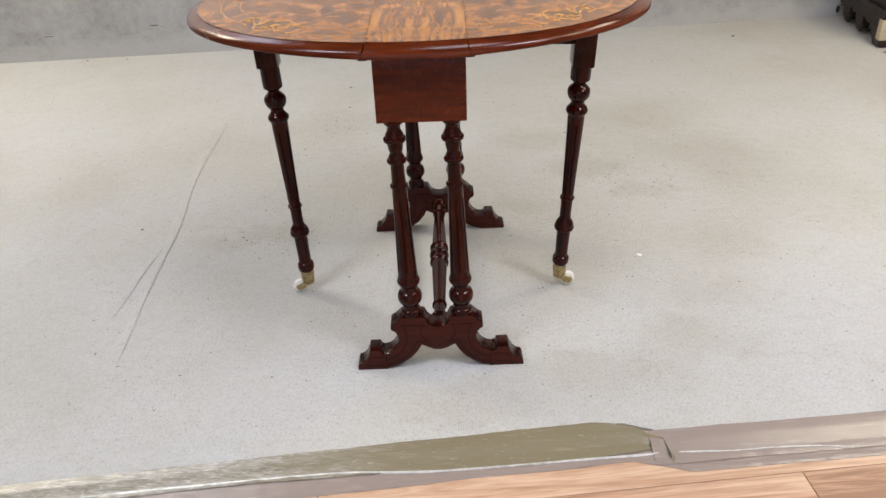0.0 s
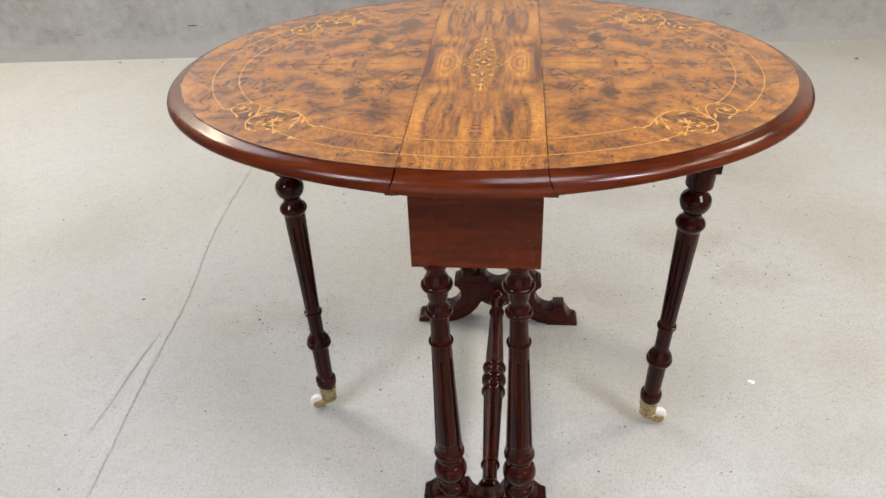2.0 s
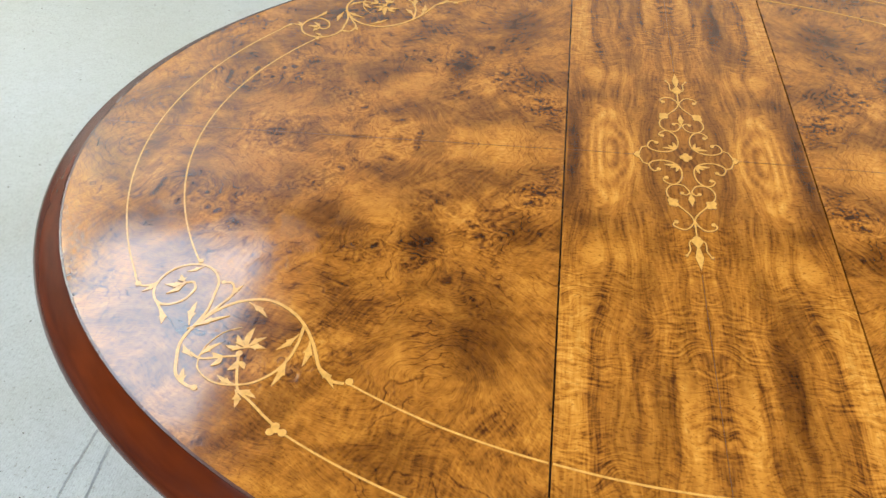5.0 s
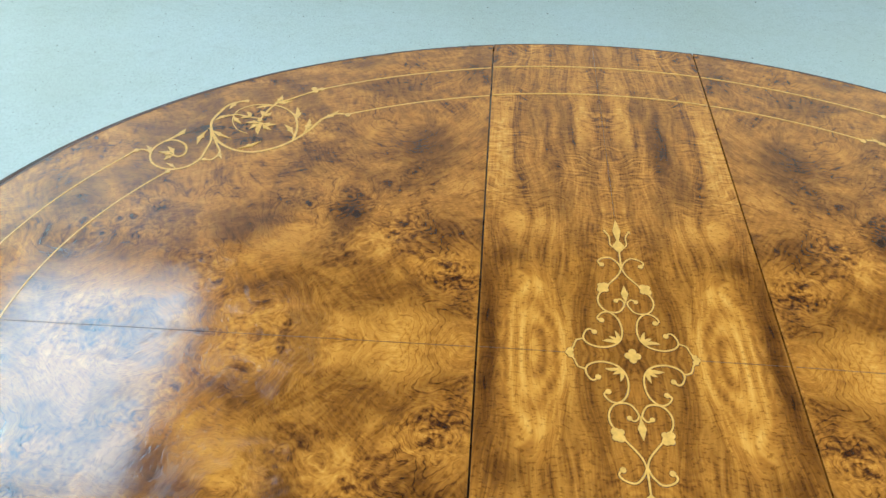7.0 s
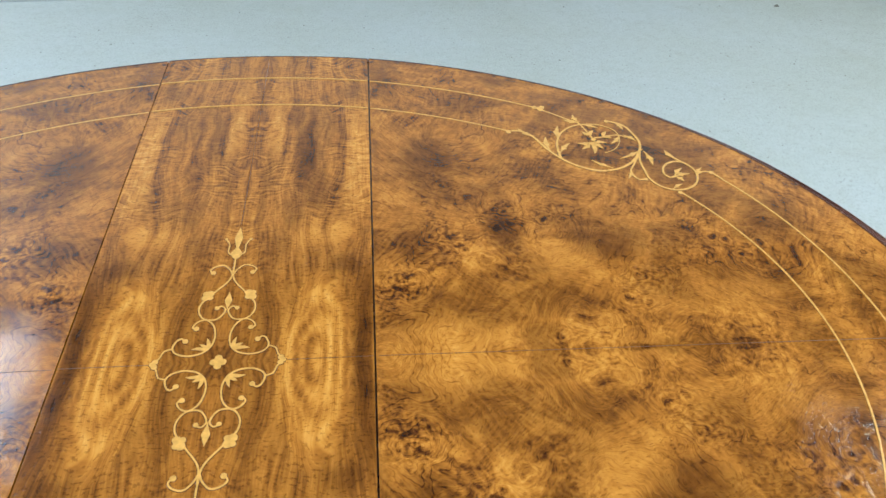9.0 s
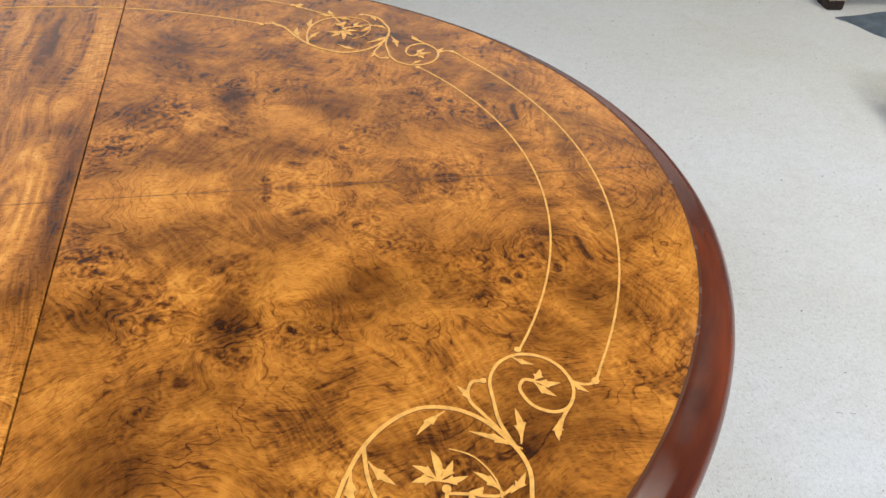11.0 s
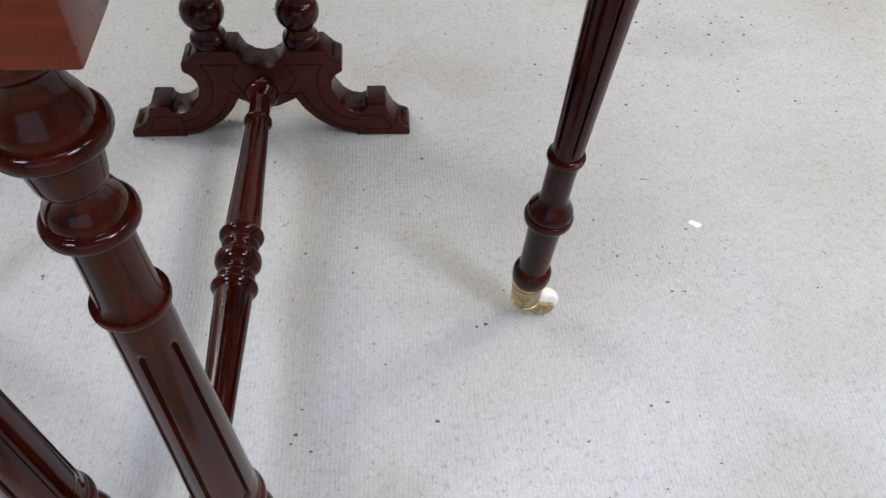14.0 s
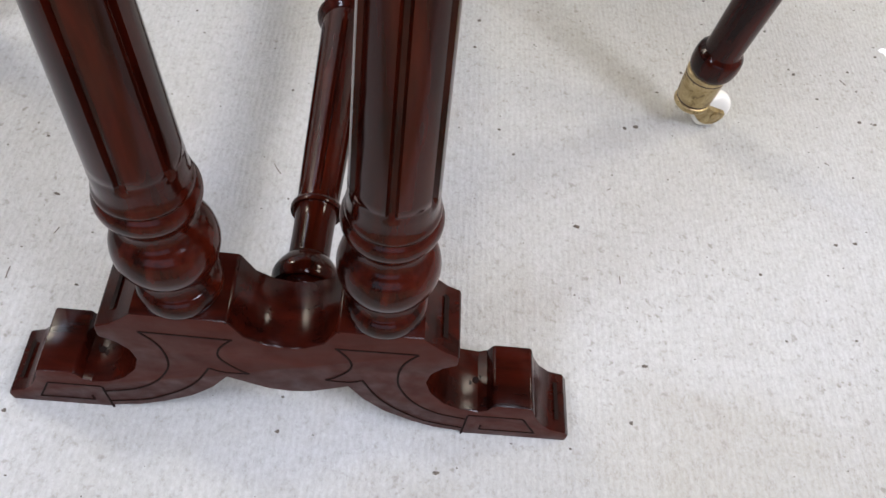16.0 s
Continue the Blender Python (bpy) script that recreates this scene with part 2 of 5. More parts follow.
    pore = step(pores, 0.53, 0.66, 0.0, 0.6 if centre else 0.55)
    colour = n.mix(pore, colour, n.mix(1.0, colour, (0.36, 0.29, 0.25), "MULTIPLY"))
    rough = n.add("MapRange", {0: n.noise(p, 40, 3).outputs[0], 1: 0.3, 2: 0.7, 3: 0.075, 4: 0.12}).outputs[0]
    return n.surface(Base_Color=colour, Roughness=rough, Specular_IOR_Level=0.58, Normal=n.bump(n.math("SUBTRACT", fine, n.math("MULTIPLY", pore, 0.25)), 0.16, 0.0006))


def polished(name, light, dark, stretch=(60, 60, 5), rough=0.2, shine=0.3):
    """French-polished mahogany with streaks along the grain."""
    n = Nodes(name)
    p = n.place()
    g = n.noise(n.scaled(p, *stretch), 1.0, 4, 0.6, 0.6).outputs[0]
    f = n.noise(n.scaled(p, *[4 * s for s in stretch]), 1.0, 2).outputs[0]
    colour = n.ramp(n.math("MULTIPLY_ADD", n.math("SUBTRACT", f, 0.5), 0.3, g), [(0.3, dark), (0.7, light)])
    worn = n.noise(p, 70, 4).outputs[0]
    r = n.add("MapRange", {0: worn, 1: 0.3, 2: 0.7, 3: rough * 0.75, 4: rough * 1.35}).outputs[0]
    return n.surface(Base_Color=colour, Roughness=r, Specular_IOR_Level=shine, Normal=n.bump(g, 0.05, 0.0008))


def plain(name, colour, rough=0.5, metal=0.0, vary=0.15, scale=60, shine=0.5):
    n = Nodes(name)
    g = n.noise(n.place(), scale, 4).outputs[0]
    lo, hi = tuple(c * (1 - vary) for c in colour), tuple(min(1, c * (1 + vary)) for c in colour)
    r = n.add("MapRange", {0: g, 1: 0.3, 2: 0.7, 3: rough * 0.8, 4: min(1.0, rough * 1.2)}).outputs[0]
    return n.surface(Base_Color=n.ramp(g, [(0.3, lo), (0.7, hi)]), Roughness=r, Metallic=metal, Specular_IOR_Level=shine)


# soiled patches of the carpet, some with the table's shade in their colour, in millimetres
STAINS_AND_SHADE = [(330, -330, 200, 90, 0.8), (90, -410, 200, 70, 0.7), (560, -240, 130, 80, 0.6), (480, 640, 150, 70, 0.9), (620, 480, 120, 60, 0.7), (-430, 300, 130, 60, 0.8), (-560, 260, 90, 50, 0.6), (330, 880, 160, 80, 0.6), (180, 420, 130, 50, 0.6), (620, -60, 140, 70, 0.6), (760, 200, 120, 110, 0.5), (-330, 1080, 200, 130, 0.5), (900, 700, 180, 160, 0.5), (-1050, 620, 120, 160, 0.4), (140, -190, 60, 40, 0.5), (700, 1100, 260, 140, 0.5)]


def carpet_material():
    n = Nodes("cord_carpet")
    p = n.place()
    big = n.noise(p, 1.6, 4, 0.6).outputs[0]
    mid = n.noise(p, 9, 4, 0.65).outputs[0]
    colour = n.ramp(n.math("MULTIPLY_ADD", n.math("SUBTRACT", mid, 0.5), 0.16, big), [(0.25, (0.452, 0.440, 0.392)), (0.5, (0.494, 0.487, 0.462)), (0.72, (0.512, 0.511, 0.508))])
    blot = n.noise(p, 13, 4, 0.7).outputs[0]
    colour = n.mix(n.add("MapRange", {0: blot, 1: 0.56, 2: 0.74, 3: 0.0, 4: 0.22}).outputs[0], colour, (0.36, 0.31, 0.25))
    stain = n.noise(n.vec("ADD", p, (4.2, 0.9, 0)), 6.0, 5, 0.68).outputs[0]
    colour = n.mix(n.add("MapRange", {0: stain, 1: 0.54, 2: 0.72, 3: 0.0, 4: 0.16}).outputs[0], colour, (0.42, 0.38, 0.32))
    rag = n.vec("ADD", p, n.scaled(n.vec("SUBTRACT", n.noise(p, 9, 4, 0.65).outputs[1], (0.5, 0.5, 0.5)), 0.22, 0.22, 0))
    colour = n.mix(n.math("MULTIPLY", spots(n, rag, STAINS_AND_SHADE), 0.38), colour, n.mix(1.0, colour, (0.68, 0.63, 0.50), "MULTIPLY"))
    grain = n.noise(n.scaled(p, 1.0, 0.7, 1.0), 170, 4, 0.8).outputs[0]
    colour = n.mix(1.0, colour, n.ramp(grain, [(0.32, (0.78, 0.76, 0.73)), (0.45, (0.96, 0.955, 0.945)), (0.70, grey(1.05))]), "MULTIPLY")
    wear = n.noise(n.vec("ADD", p, (1.3, 5.2, 0)), 38, 4, 0.7).outputs[0]
    colour = n.mix(1.0, colour, n.ramp(wear, [(0.36, (0.955, 0.95, 0.94)), (0.55, grey(1.0)), (0.68, grey(1.01))]), "MULTIPLY")
    # dark flecks trodden into the pile, in loose clumps
    clump = n.noise(n.vec("ADD", p, (0.7, 3.1, 0)), 5.0, 4, 0.7).outputs[0]
    dirt = n.noise(n.vec("ADD", p, (3.9, 0.2, 0)), 150, 2, 0.6).outputs[0]
    fleck = n.math("MULTIPLY", n.add("MapRange", {0: dirt, 1: 0.60, 2: 0.72, 3: 0.0, 4: 1.0}).outputs[0], n.add("MapRange", {0: clump, 1: 0.40, 2: 0.66, 3: 0.08, 4: 0.75}).outputs[0])
    colour = n.mix(fleck, colour, (0.23, 0.205, 0.17))
    tuft = n.noise(n.scaled(p, 380, 230, 100), 1.0, 4, 0.7).outputs[0]
    rib = n.add("TexWave", {"Vector": p, "Scale": 70.0, "Distortion": 2.5, "Detail": 3.0, "Detail Scale": 9.0}, wave_type="BANDS", bands_direction="X").outputs[1]
    h = n.math("MULTIPLY_ADD", rib, 0.11, tuft)
    # Hollows between tufts and ribs are darkened: their shade goes into the colour.
    colour = n.mix(n.add("MapRange", {0: h, 1: 0.44, 2: 0.72, 3: 0.36, 4: 0.0}).outputs[0], colour, n.mix(1.0, colour, (0.68, 0.66, 0.63), "MULTIPLY"))
    return n.surface(Base_Color=colour, Roughness=0.95, Specular_IOR_Level=0.1, Normal=n.bump(n.math("MULTIPLY_ADD", rib, 0.06, n.math("MULTIPLY_ADD", grain, 0.5, h)), 0.45, 0.0035))


def wall_material():
    n = Nodes("rough_grey_wall")
    p = n.place()
    a = n.noise(p, 2.2, 5, 0.65).outputs[0]
    b = n.noise(p, 22, 5, 0.7).outputs[0]
    colour = n.ramp(n.math("MULTIPLY_ADD", n.math("SUBTRACT", b, 0.5), 0.8, a), [(0.25, (0.235, 0.222, 0.203)), (0.5, (0.36, 0.347, 0.325)), (0.75, (0.46, 0.448, 0.428))])
    fine = n.noise(p, 160, 3, 0.7).outputs[0]
    height = n.add("SeparateXYZ", {0: p}).outputs[2]
    # The wall turns paler towards its foot, with a ragged upper limit.
    pale_foot = n.add("MapRange", {0: n.math("MULTIPLY_ADD", n.math("SUBTRACT", n.noise(n.scaled(p, 1, 1, 2), 7, 5, 0.7).outputs[0], 0.5), -0.22, height), 1: 0.13, 2: 0.01, 3: 0.0, 4: 0.75}, interpolation_type="SMOOTHSTEP").outputs[0]
    colour = n.mix(pale_foot, colour, (0.50, 0.485, 0.455))
    colour = n.mix(0.25, colour, n.ramp(fine, [(0.3, grey(0.2)), (0.7, grey(0.55))]))
    # Unseen upper wall made pale, an added reflector for the tabletop's grazing sheen.
    reflector = n.add("MapRange", {0: n.math("MULTIPLY_ADD", n.math("SUBTRACT", a, 0.5), 0.1, height), 1: 0.62, 2: 0.66, 3: 0.0, 4: 0.85}).outputs[0]
    colour = n.mix(reflector, colour, (0.86, 0.85, 0.83))
    return n.surface(Base_Color=colour, Roughness=0.9, Specular_IOR_Level=0.15, Normal=n.bump(n.math("ADD", b, fine), 0.5, 0.004))


def laminate_material():
    n = Nodes("laminate_plank")
    rnd = n.add("ObjectInfo").outputs["Random"]
    p = n.vec("ADD", n.place(), n.scaled(n.add("CombineXYZ", {0: rnd, 1: rnd, 2: rnd}).outputs[0], 7, 5, 3))
    g = n.noise(n.scaled(p, 3, 45, 1), 1.0, 5, 0.6, 1.2).outputs[0]
    f = n.noise(n.scaled(p, 20, 300, 1), 1.0, 2).outputs[0]
    fac = n.math("ADD", n.math("MULTIPLY_ADD", n.math("SUBTRACT", f, 0.5), 0.3, g), n.math("MULTIPLY_ADD", rnd, 0.30, -0.15))
    colour = n.ramp(fac, [(0.3, (0.25, 0.130, 0.074)), (0.5, (0.43, 0.258, 0.158)), (0.7, (0.57, 0.385, 0.260))])
    return n.surface(Base_Color=colour, Roughness=0.42, Normal=n.bump(g, 0.1, 0.001))


def tape_material(name, colour, streak, worn=False):
    n = Nodes(name)
    p = n.place()
    g = n.noise(n.scaled(p, 10, 120, 1), 1.0, 4, 0.65, 0.8).outputs[0]
    col = n.mix(n.add("MapRange", {0: g, 1: 0.56, 2: 0.72, 3: 0.0, 4: 0.55}).outputs[0], colour, streak)
    crease = n.noise(n.scaled(p, 25, 60, 1), 1.0, 3, 0.6, 1.5).outputs[0]
    if worn:
        # towards the west the tape is rubbed grey and crumpled
        along = n.add("SeparateXYZ", {0: p}).outputs[0]
        rubbed = n.add("MapRange", {0: n.math("MULTIPLY_ADD", n.noise(n.scaled(p, 8, 60, 1), 1.0, 4, 0.65, 1.0).outputs[0], -0.7, n.math("ADD", along, 0.35)), 1: 0.0, 2: -0.45, 3: 0.0, 4: 0.8}, interpolation_type="SMOOTHSTEP").outputs[0]
        col = n.mix(rubbed, col, n.ramp(n.noise(n.scaled(p, 30, 160, 1), 1.0, 4, 0.65, 1.5).outputs[0], [(0.35, (0.19, 0.17, 0.13)), (0.52, (0.33, 0.305, 0.255)), (0.68, (0.52, 0.49, 0.44))]))
        fleck = n.add("MapRange", {0: n.noise(n.scaled(p, 60, 260, 1), 1.0, 3, 0.6, 0.6).outputs[0], 1: 0.64, 2: 0.70, 3: 0.0, 4: 0.6}).outputs[0]
        col = n.mix(fleck, col, (0.42, 0.39, 0.31))
    return n.surface(Base_Color=col, Roughness=0.3, Normal=n.bump(crease, 0.25, 0.004))


def tarnished():
    """Old brass, stained dark in its hollows and along its edges."""
    n = Nodes("aged_brass")
    p = n.place()
    stain = n.noise(p, 110, 4, 0.65, 0.6).outputs[0]
    colour = n.ramp(stain, [(0.30, (0.10, 0.07, 0.035)), (0.42, (0.36, 0.27, 0.13)), (0.62, (0.52, 0.41, 0.22))])
    return n.surface(Base_Color=colour, Metallic=0.9, Roughness=n.add("MapRange", {0: stain, 1: 0.3, 2: 0.7, 3: 0.5, 4: 0.26}).outputs[0], Normal=n.bump(stain, 0.15, 0.001))


BURR = veneer("burr_walnut_veneer", False)
MIDDLE = veneer("figured_walnut_veneer", True)
RIM = polished("polished_mahogany_edge", (0.112, 0.0185, 0.0027), (0.042, 0.0062, 0.0013), (9, 9, 110), 0.19, 0.25)
APRON = polished("mahogany_board", (0.135, 0.020, 0.0035), (0.050, 0.0075, 0.002), (7, 30, 90), 0.24)
TURNED = polished("dark_turned_mahogany", (0.044, 0.0052, 0.0018), (0.005, 0.0010, 0.0006), (70, 70, 8), 0.12, 0.20)
FOOTWOOD = polished("dark_mahogany_base", (0.034, 0.0042, 0.0018), (0.007, 0.0014, 0.0009), (14, 60, 60), 0.18, 0.15)
FOOTFACE = polished("matt_mahogany_face", (0.056, 0.0096, 0.0046), (0.038, 0.0061, 0.0029), (11, 50, 50), 0.48, 0.18)
# Near-black for uncut grooves: their dark stain and shade together in one colour.
CARVED = plain("dark_carving_shade", (0.010, 0.005, 0.004), 0.7, shine=0.06)
BOX = plain("boxwood_inlay", (0.55, 0.275, 0.052), 0.2, vary=0.2, scale=300)
JOINTLINE = plain("glue_line", (0.10, 0.04, 0.014), 0.35)
EBONY = plain("ebonised_line", (0.03, 0.010, 0.007), 0.3)
DARK_LINE = plain("dark_line_brown", (0.07, 0.024, 0.010), 0.25)
BRASS = tarnished()
CERAMIC = plain("cream_ceramic", (0.82, 0.79, 0.72), 0.16, vary=0.05)
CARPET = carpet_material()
WALL = wall_material()
PLASTER = plain("grey_plaster", (0.20, 0.197, 0.19), 0.85, vary=0.05, scale=6)
LAMINATE = laminate_material()
TAPE = tape_material("olive_tape", (0.190, 0.160, 0.098), (0.30, 0.27, 0.20), worn=True)
TAPE_CLEAR = tape_material("brown_tape", (0.25, 0.20, 0.17), (0.36, 0.315, 0.29))
TAPE_EDGE = plain("tape_fold_highlight", (0.66, 0.64, 0.58), 0.2, vary=0.25, scale=90)
OAK = polished("dark_carved_oak", (0.035, 0.021, 0.015), (0.014, 0.009, 0.007), (20, 20, 20), 0.4)
SLATE = plain("slate_blue_patch", (0.150, 0.175, 0.200), 0.85, vary=0.25, scale=30, shine=0.15)
PALE = plain("bare_pale_wood", (0.50, 0.40, 0.27), 0.7)
WHITE = plain("white_plastic", (0.80, 0.82, 0.86), 0.35, vary=0.03)
DIRT = plain("dark_debris", (0.125, 0.102, 0.080), 0.9)
LIP = plain("carpet_lip", (0.36, 0.335, 0.29), 0.9, vary=0.3, scale=200)
PAPER = plain("white_paper", (0.85, 0.85, 0.85), 0.7, vary=0.04)
HAIR = plain("brown_fibre", (0.15, 0.115, 0.09), 0.7)
METAL = plain("white_lamp_frame", (0.75, 0.75, 0.75), 0.4, vary=0.03)
GLASS_FRAME = plain("white_window_frame", (0.72, 0.72, 0.7), 0.45, vary=0.04)


# ---- helpers for building ----
def mesh_object(name, bm, material, angle=35):
    me = bpy.data.meshes.new(name)
    bm.to_mesh(me)
    bm.free()
    me.materials.append(material)
    me.shade_smooth()
    me.set_sharp_from_angle(angle=radians(angle))
    return new(name, me)


def part(name, bm, material, parent, label="", m=None):
    ob = mesh_object(name, bm, material)
    ob.parent = parent
    if m is not None:
        ob.matrix_basis = m
    return tagged(ob, label)


def again(ob, m):
    """One more part on the same mesh, with its own parts."""
    return copy_thing(ob, m)


def box(bm, lo, hi, bevel=0.0):
    made = bmesh.ops.create_cube(bm, size=1.0)
    size, mid = [b - a for a, b in zip(lo, hi)], [(a + b) / 2 for a, b in zip(lo, hi)]
    for v in made["verts"]:
        v.co = Vector([c * s + o for c, s, o in zip(v.co, size, mid)])
    if bevel:
        edges = list({e for v in made["verts"] for e in v.link_edges})
        bmesh.ops.bevel(bm, geom=edges, offset=bevel, segments=2, affect="EDGES", profile=0.6)
    return bm


def spline(points, steps=6, closed=False):
    """Catmull-Rom through points of any dimension."""
    pts = [np.array(p, float) for p in points]
    out, k = [], len(pts)
    spans = k if closed else k - 1
    for i in range(spans):
        a, b, c, d = (pts[j % k] if closed else pts[min(max(j, 0), k - 1)] for j in (i - 1, i, i + 1, i + 2))
        for j in range(steps):
            u = j / steps
            out.append(0.5 * (2 * b + (c - a) * u + (2 * a - 5 * b + 4 * c - d) * u * u + (3 * b - a - 3 * c + d) * u ** 3))
    if not closed:
        out.append(pts[-1])
    return out


def lathe(bm, profile, segs=40, flutes=None, steps=3, m=None):
    """A turned piece about z from (height, radius) points; flutes: (from, to, count, depth)."""
    rows = []
    for z, r in spline(profile, steps):
        r, ring = max(r, 0.0004), []
        for k in range(segs):
            a, rr = 2 * math.pi * k / segs, r
            if flutes and flutes[0] < z < flutes[1]:
                phase = (a * flutes[2] / (2 * math.pi)) % 1.0
                if abs(phase - 0.5) < 0.11:
                    ease = min(1.0, (z - flutes[0]) / 0.006, (flutes[1] - z) / 0.006)
                    rr = r - flutes[3] * ease
            co = Vector((rr * math.cos(a), rr * math.sin(a), z))
            ring.append(bm.verts.new(m @ co if m else co))
        rows.append(ring)
    for a, b in zip(rows, rows[1:]):
        for k in range(segs):
            bm.faces.new((a[k], a[(k + 1) % segs], b[(k + 1) % segs], b[k]))
    bm.faces.new(rows[0][::-1])
    bm.faces.new(rows[-1])
    return bm


def extrude_outline(bm, outline, lo, hi):
    """A solid from an (x, z) outline, from y = lo to y = hi."""
    front = [bm.verts.new((x, lo, z)) for x, z in outline]
    back = [bm.verts.new((x, hi, z)) for x, z in outline]
    k = len(outline)
    bm.faces.new(front)
    bm.faces.new(back[::-1])
    for i in range(k):
        bm.faces.new((front[i], back[i], back[(i + 1) % k], front[(i + 1) % k]))
    bmesh.ops.recalc_face_normals(bm, faces=bm.faces[:])
    return bm


# ---- the room ----
def structure(name, bm, material, label, category):
    return tagged(mesh_object(name, bm, material), label, category, kind="structure")


WALL_AT, WALL_TURN = 2.10, math.degrees(math.atan(0.072))
EDGE = lambda x: -0.5125 + 0.107 * x if x < 0.425 else -0.5365 + 0.0735 * x

bm = bmesh.new()
bm2 = [(-3.0, EDGE(-3.0)), (0.30, EDGE(0.30)), (0.36, EDGE(0.36) - 0.006), (0.42, EDGE(0.42) - 0.034), (0.45, EDGE(0.45)), (3.2, EDGE(3.2)), (3.2, 2.45), (-3.0, 2.45)]
top = [bm.verts.new((x, y, 0)) for x, y in bm2]
low = [bm.verts.new((x, y, -0.007)) for x, y in bm2]
bm.faces.new(top)
for i in range(len(bm2)):
    bm.faces.new((low[i], low[(i + 1) % len(bm2)], top[(i + 1) % len(bm2)], top[i]))
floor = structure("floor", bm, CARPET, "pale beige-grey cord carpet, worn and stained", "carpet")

bm = bmesh.new()
box(bm, (-3.2, -3.6, -0.08), (3.4, 2.8, -0.016))
structure("ground", bm, PLASTER, "screed slab under carpet and planks", "floor")

bm = bmesh.new()
box(bm, (-3.6, 0, -0.02), (3.6, 0.15, CEIL))
wall_north = structure("wall_north", bm, WALL, "mottled rough grey wall with scuff marks", "wall")
wall_north.matrix_world = pose(0, WALL_AT, 0, 0, 0, WALL_TURN)
for name, lo, hi in (("wall_west", (-3.15, -3.6, -0.02), (-3.0, 2.6, CEIL)), ("wall_east", (3.2, -3.6, -0.02), (3.35, 2.6, CEIL))):
    bm = bmesh.new()
    structure(name, box(bm, lo, hi), PLASTER, "plain grey plastered wall", "wall")
bm = bmesh.new()
for lo, hi in (((-3.0, -3.55, -0.02), (-1.6, -3.4, CEIL)), ((1.6, -3.55, -0.02), (3.2, -3.4, CEIL)), ((-1.6, -3.55, -0.02), (1.6, -3.4, 0.4)), ((-1.6, -3.55, 2.3), (1.6, -3.4, CEIL))):
    box(bm, lo, hi)
structure("wall_south", bm, PLASTER, "unseen plain grey wall round the added window", "wall")
bm = bmesh.new()
box(bm, (-3.2, -3.6, CEIL), (3.4, 2.8, CEIL + 0.1))
structure("ceiling", bm, PLASTER, "plain grey ceiling", "ceiling")

window = tagged(new("window_1"), "wide white-framed window, unseen, added for the daylight fill", "window", kind="structure")
for lo, hi in (((-1.6, -3.5, 0.4), (1.6, -3.44, 0.46)), ((-1.6, -3.5, 2.24), (1.6, -3.44, 2.3)), ((-1.6, -3.5, 0.46), (-1.54, -3.44, 2.24)), ((1.54, -3.5, 0.46), (1.6, -3.44, 2.24)), ((-0.03, -3.5, 0.46), (0.03, -3.44, 2.24))):
    bm = bmesh.new()
    part("window_frame", box(bm, lo, hi, 0.004), GLASS_FRAME, window)

lamp = None
for px, py in PANELS:
    if lamp is None:
        lamp = tagged(new("ceiling_light"), "flat square-edged panel light in a white frame, out of view", "ceiling light", "ceiling lights")
        for lo, hi in (((-0.405, -0.405, -0.04), (0.405, -0.375, 0)), ((-0.405, 0.375, -0.04), (0.405, 0.405, 0)), ((-0.405, -0.375, -0.04), (-0.375, 0.375, 0)), ((0.375, -0.375, -0.04), (0.405, 0.375, 0))):
            bm = bmesh.new()
            part("frame", box(bm, lo, hi), METAL, lamp)
        bm = bmesh.new()
        part("backing", box(bm, (-0.375, -0.375, -0.02), (0.375, 0.375, 0)), METAL, lamp)
        lamp.matrix_world = pose(px, py, CEIL) @ Matrix.Diagonal((1, 1.34, 1, 1))
    else:
        copy_thing(lamp, pose(px, py, CEIL))


# ---- the table ----
TOP_Z, JOINT = 0.70, 0.083
AX, AY, CY = 0.4265, 0.3365, 0.0025
table = tagged(new("sutherland_table"), "polished oval drop-leaf table of burr walnut and mahogany, both leaves up", "table")

# how far the edge moulding stands out from the field, its height, and how far the hinge cut runs aside there
MOULD = spline([(0.0, 0.6994, 0), (0.0008, 0.6990, 0), (0.0030, 0.6979, 0), (0.0070, 0.6961, 0.0005), (0.0112, 0.6937, 0.001), (0.0150, 0.6906, 0.002), (0.0180, 0.6867, 0.004),
                (0.0198, 0.6822, 0.006), (0.0203, 0.6781, 0.008), (0.0188, 0.6756, 0.008), (0.0125, 0.6743, 0.008), (0.0, 0.6740, 0.008)], 3)


def rim_point(angle, d):
    c, s = math.cos(angle), math.sin(angle)
    nx, ny = c / AX, s / AY
    k = math.hypot(nx, ny)
    d *= 0.95 + 0.19 * (nx / k) ** 2
    return AX * c + d * nx / k, CY + AY * s + d * ny / k


def cut_angle(x, d):
    """The angle in the first quadrant at which the offset outline stands at x."""
    lo, hi = 0.0, math.pi / 2
    for _ in range(40):
        mid = (lo + hi) / 2
        lo, hi = (mid, hi) if rim_point(mid, d)[0] > x else (lo, mid)
    return lo


def field_outline(x0, steps):
    """The right-hand arc of the field, from its front cut to its back cut."""
    a = cut_angle(x0, 0)
    return [rim_point(-a + 2 * a * i / steps, 0) for i in range(steps + 1)]


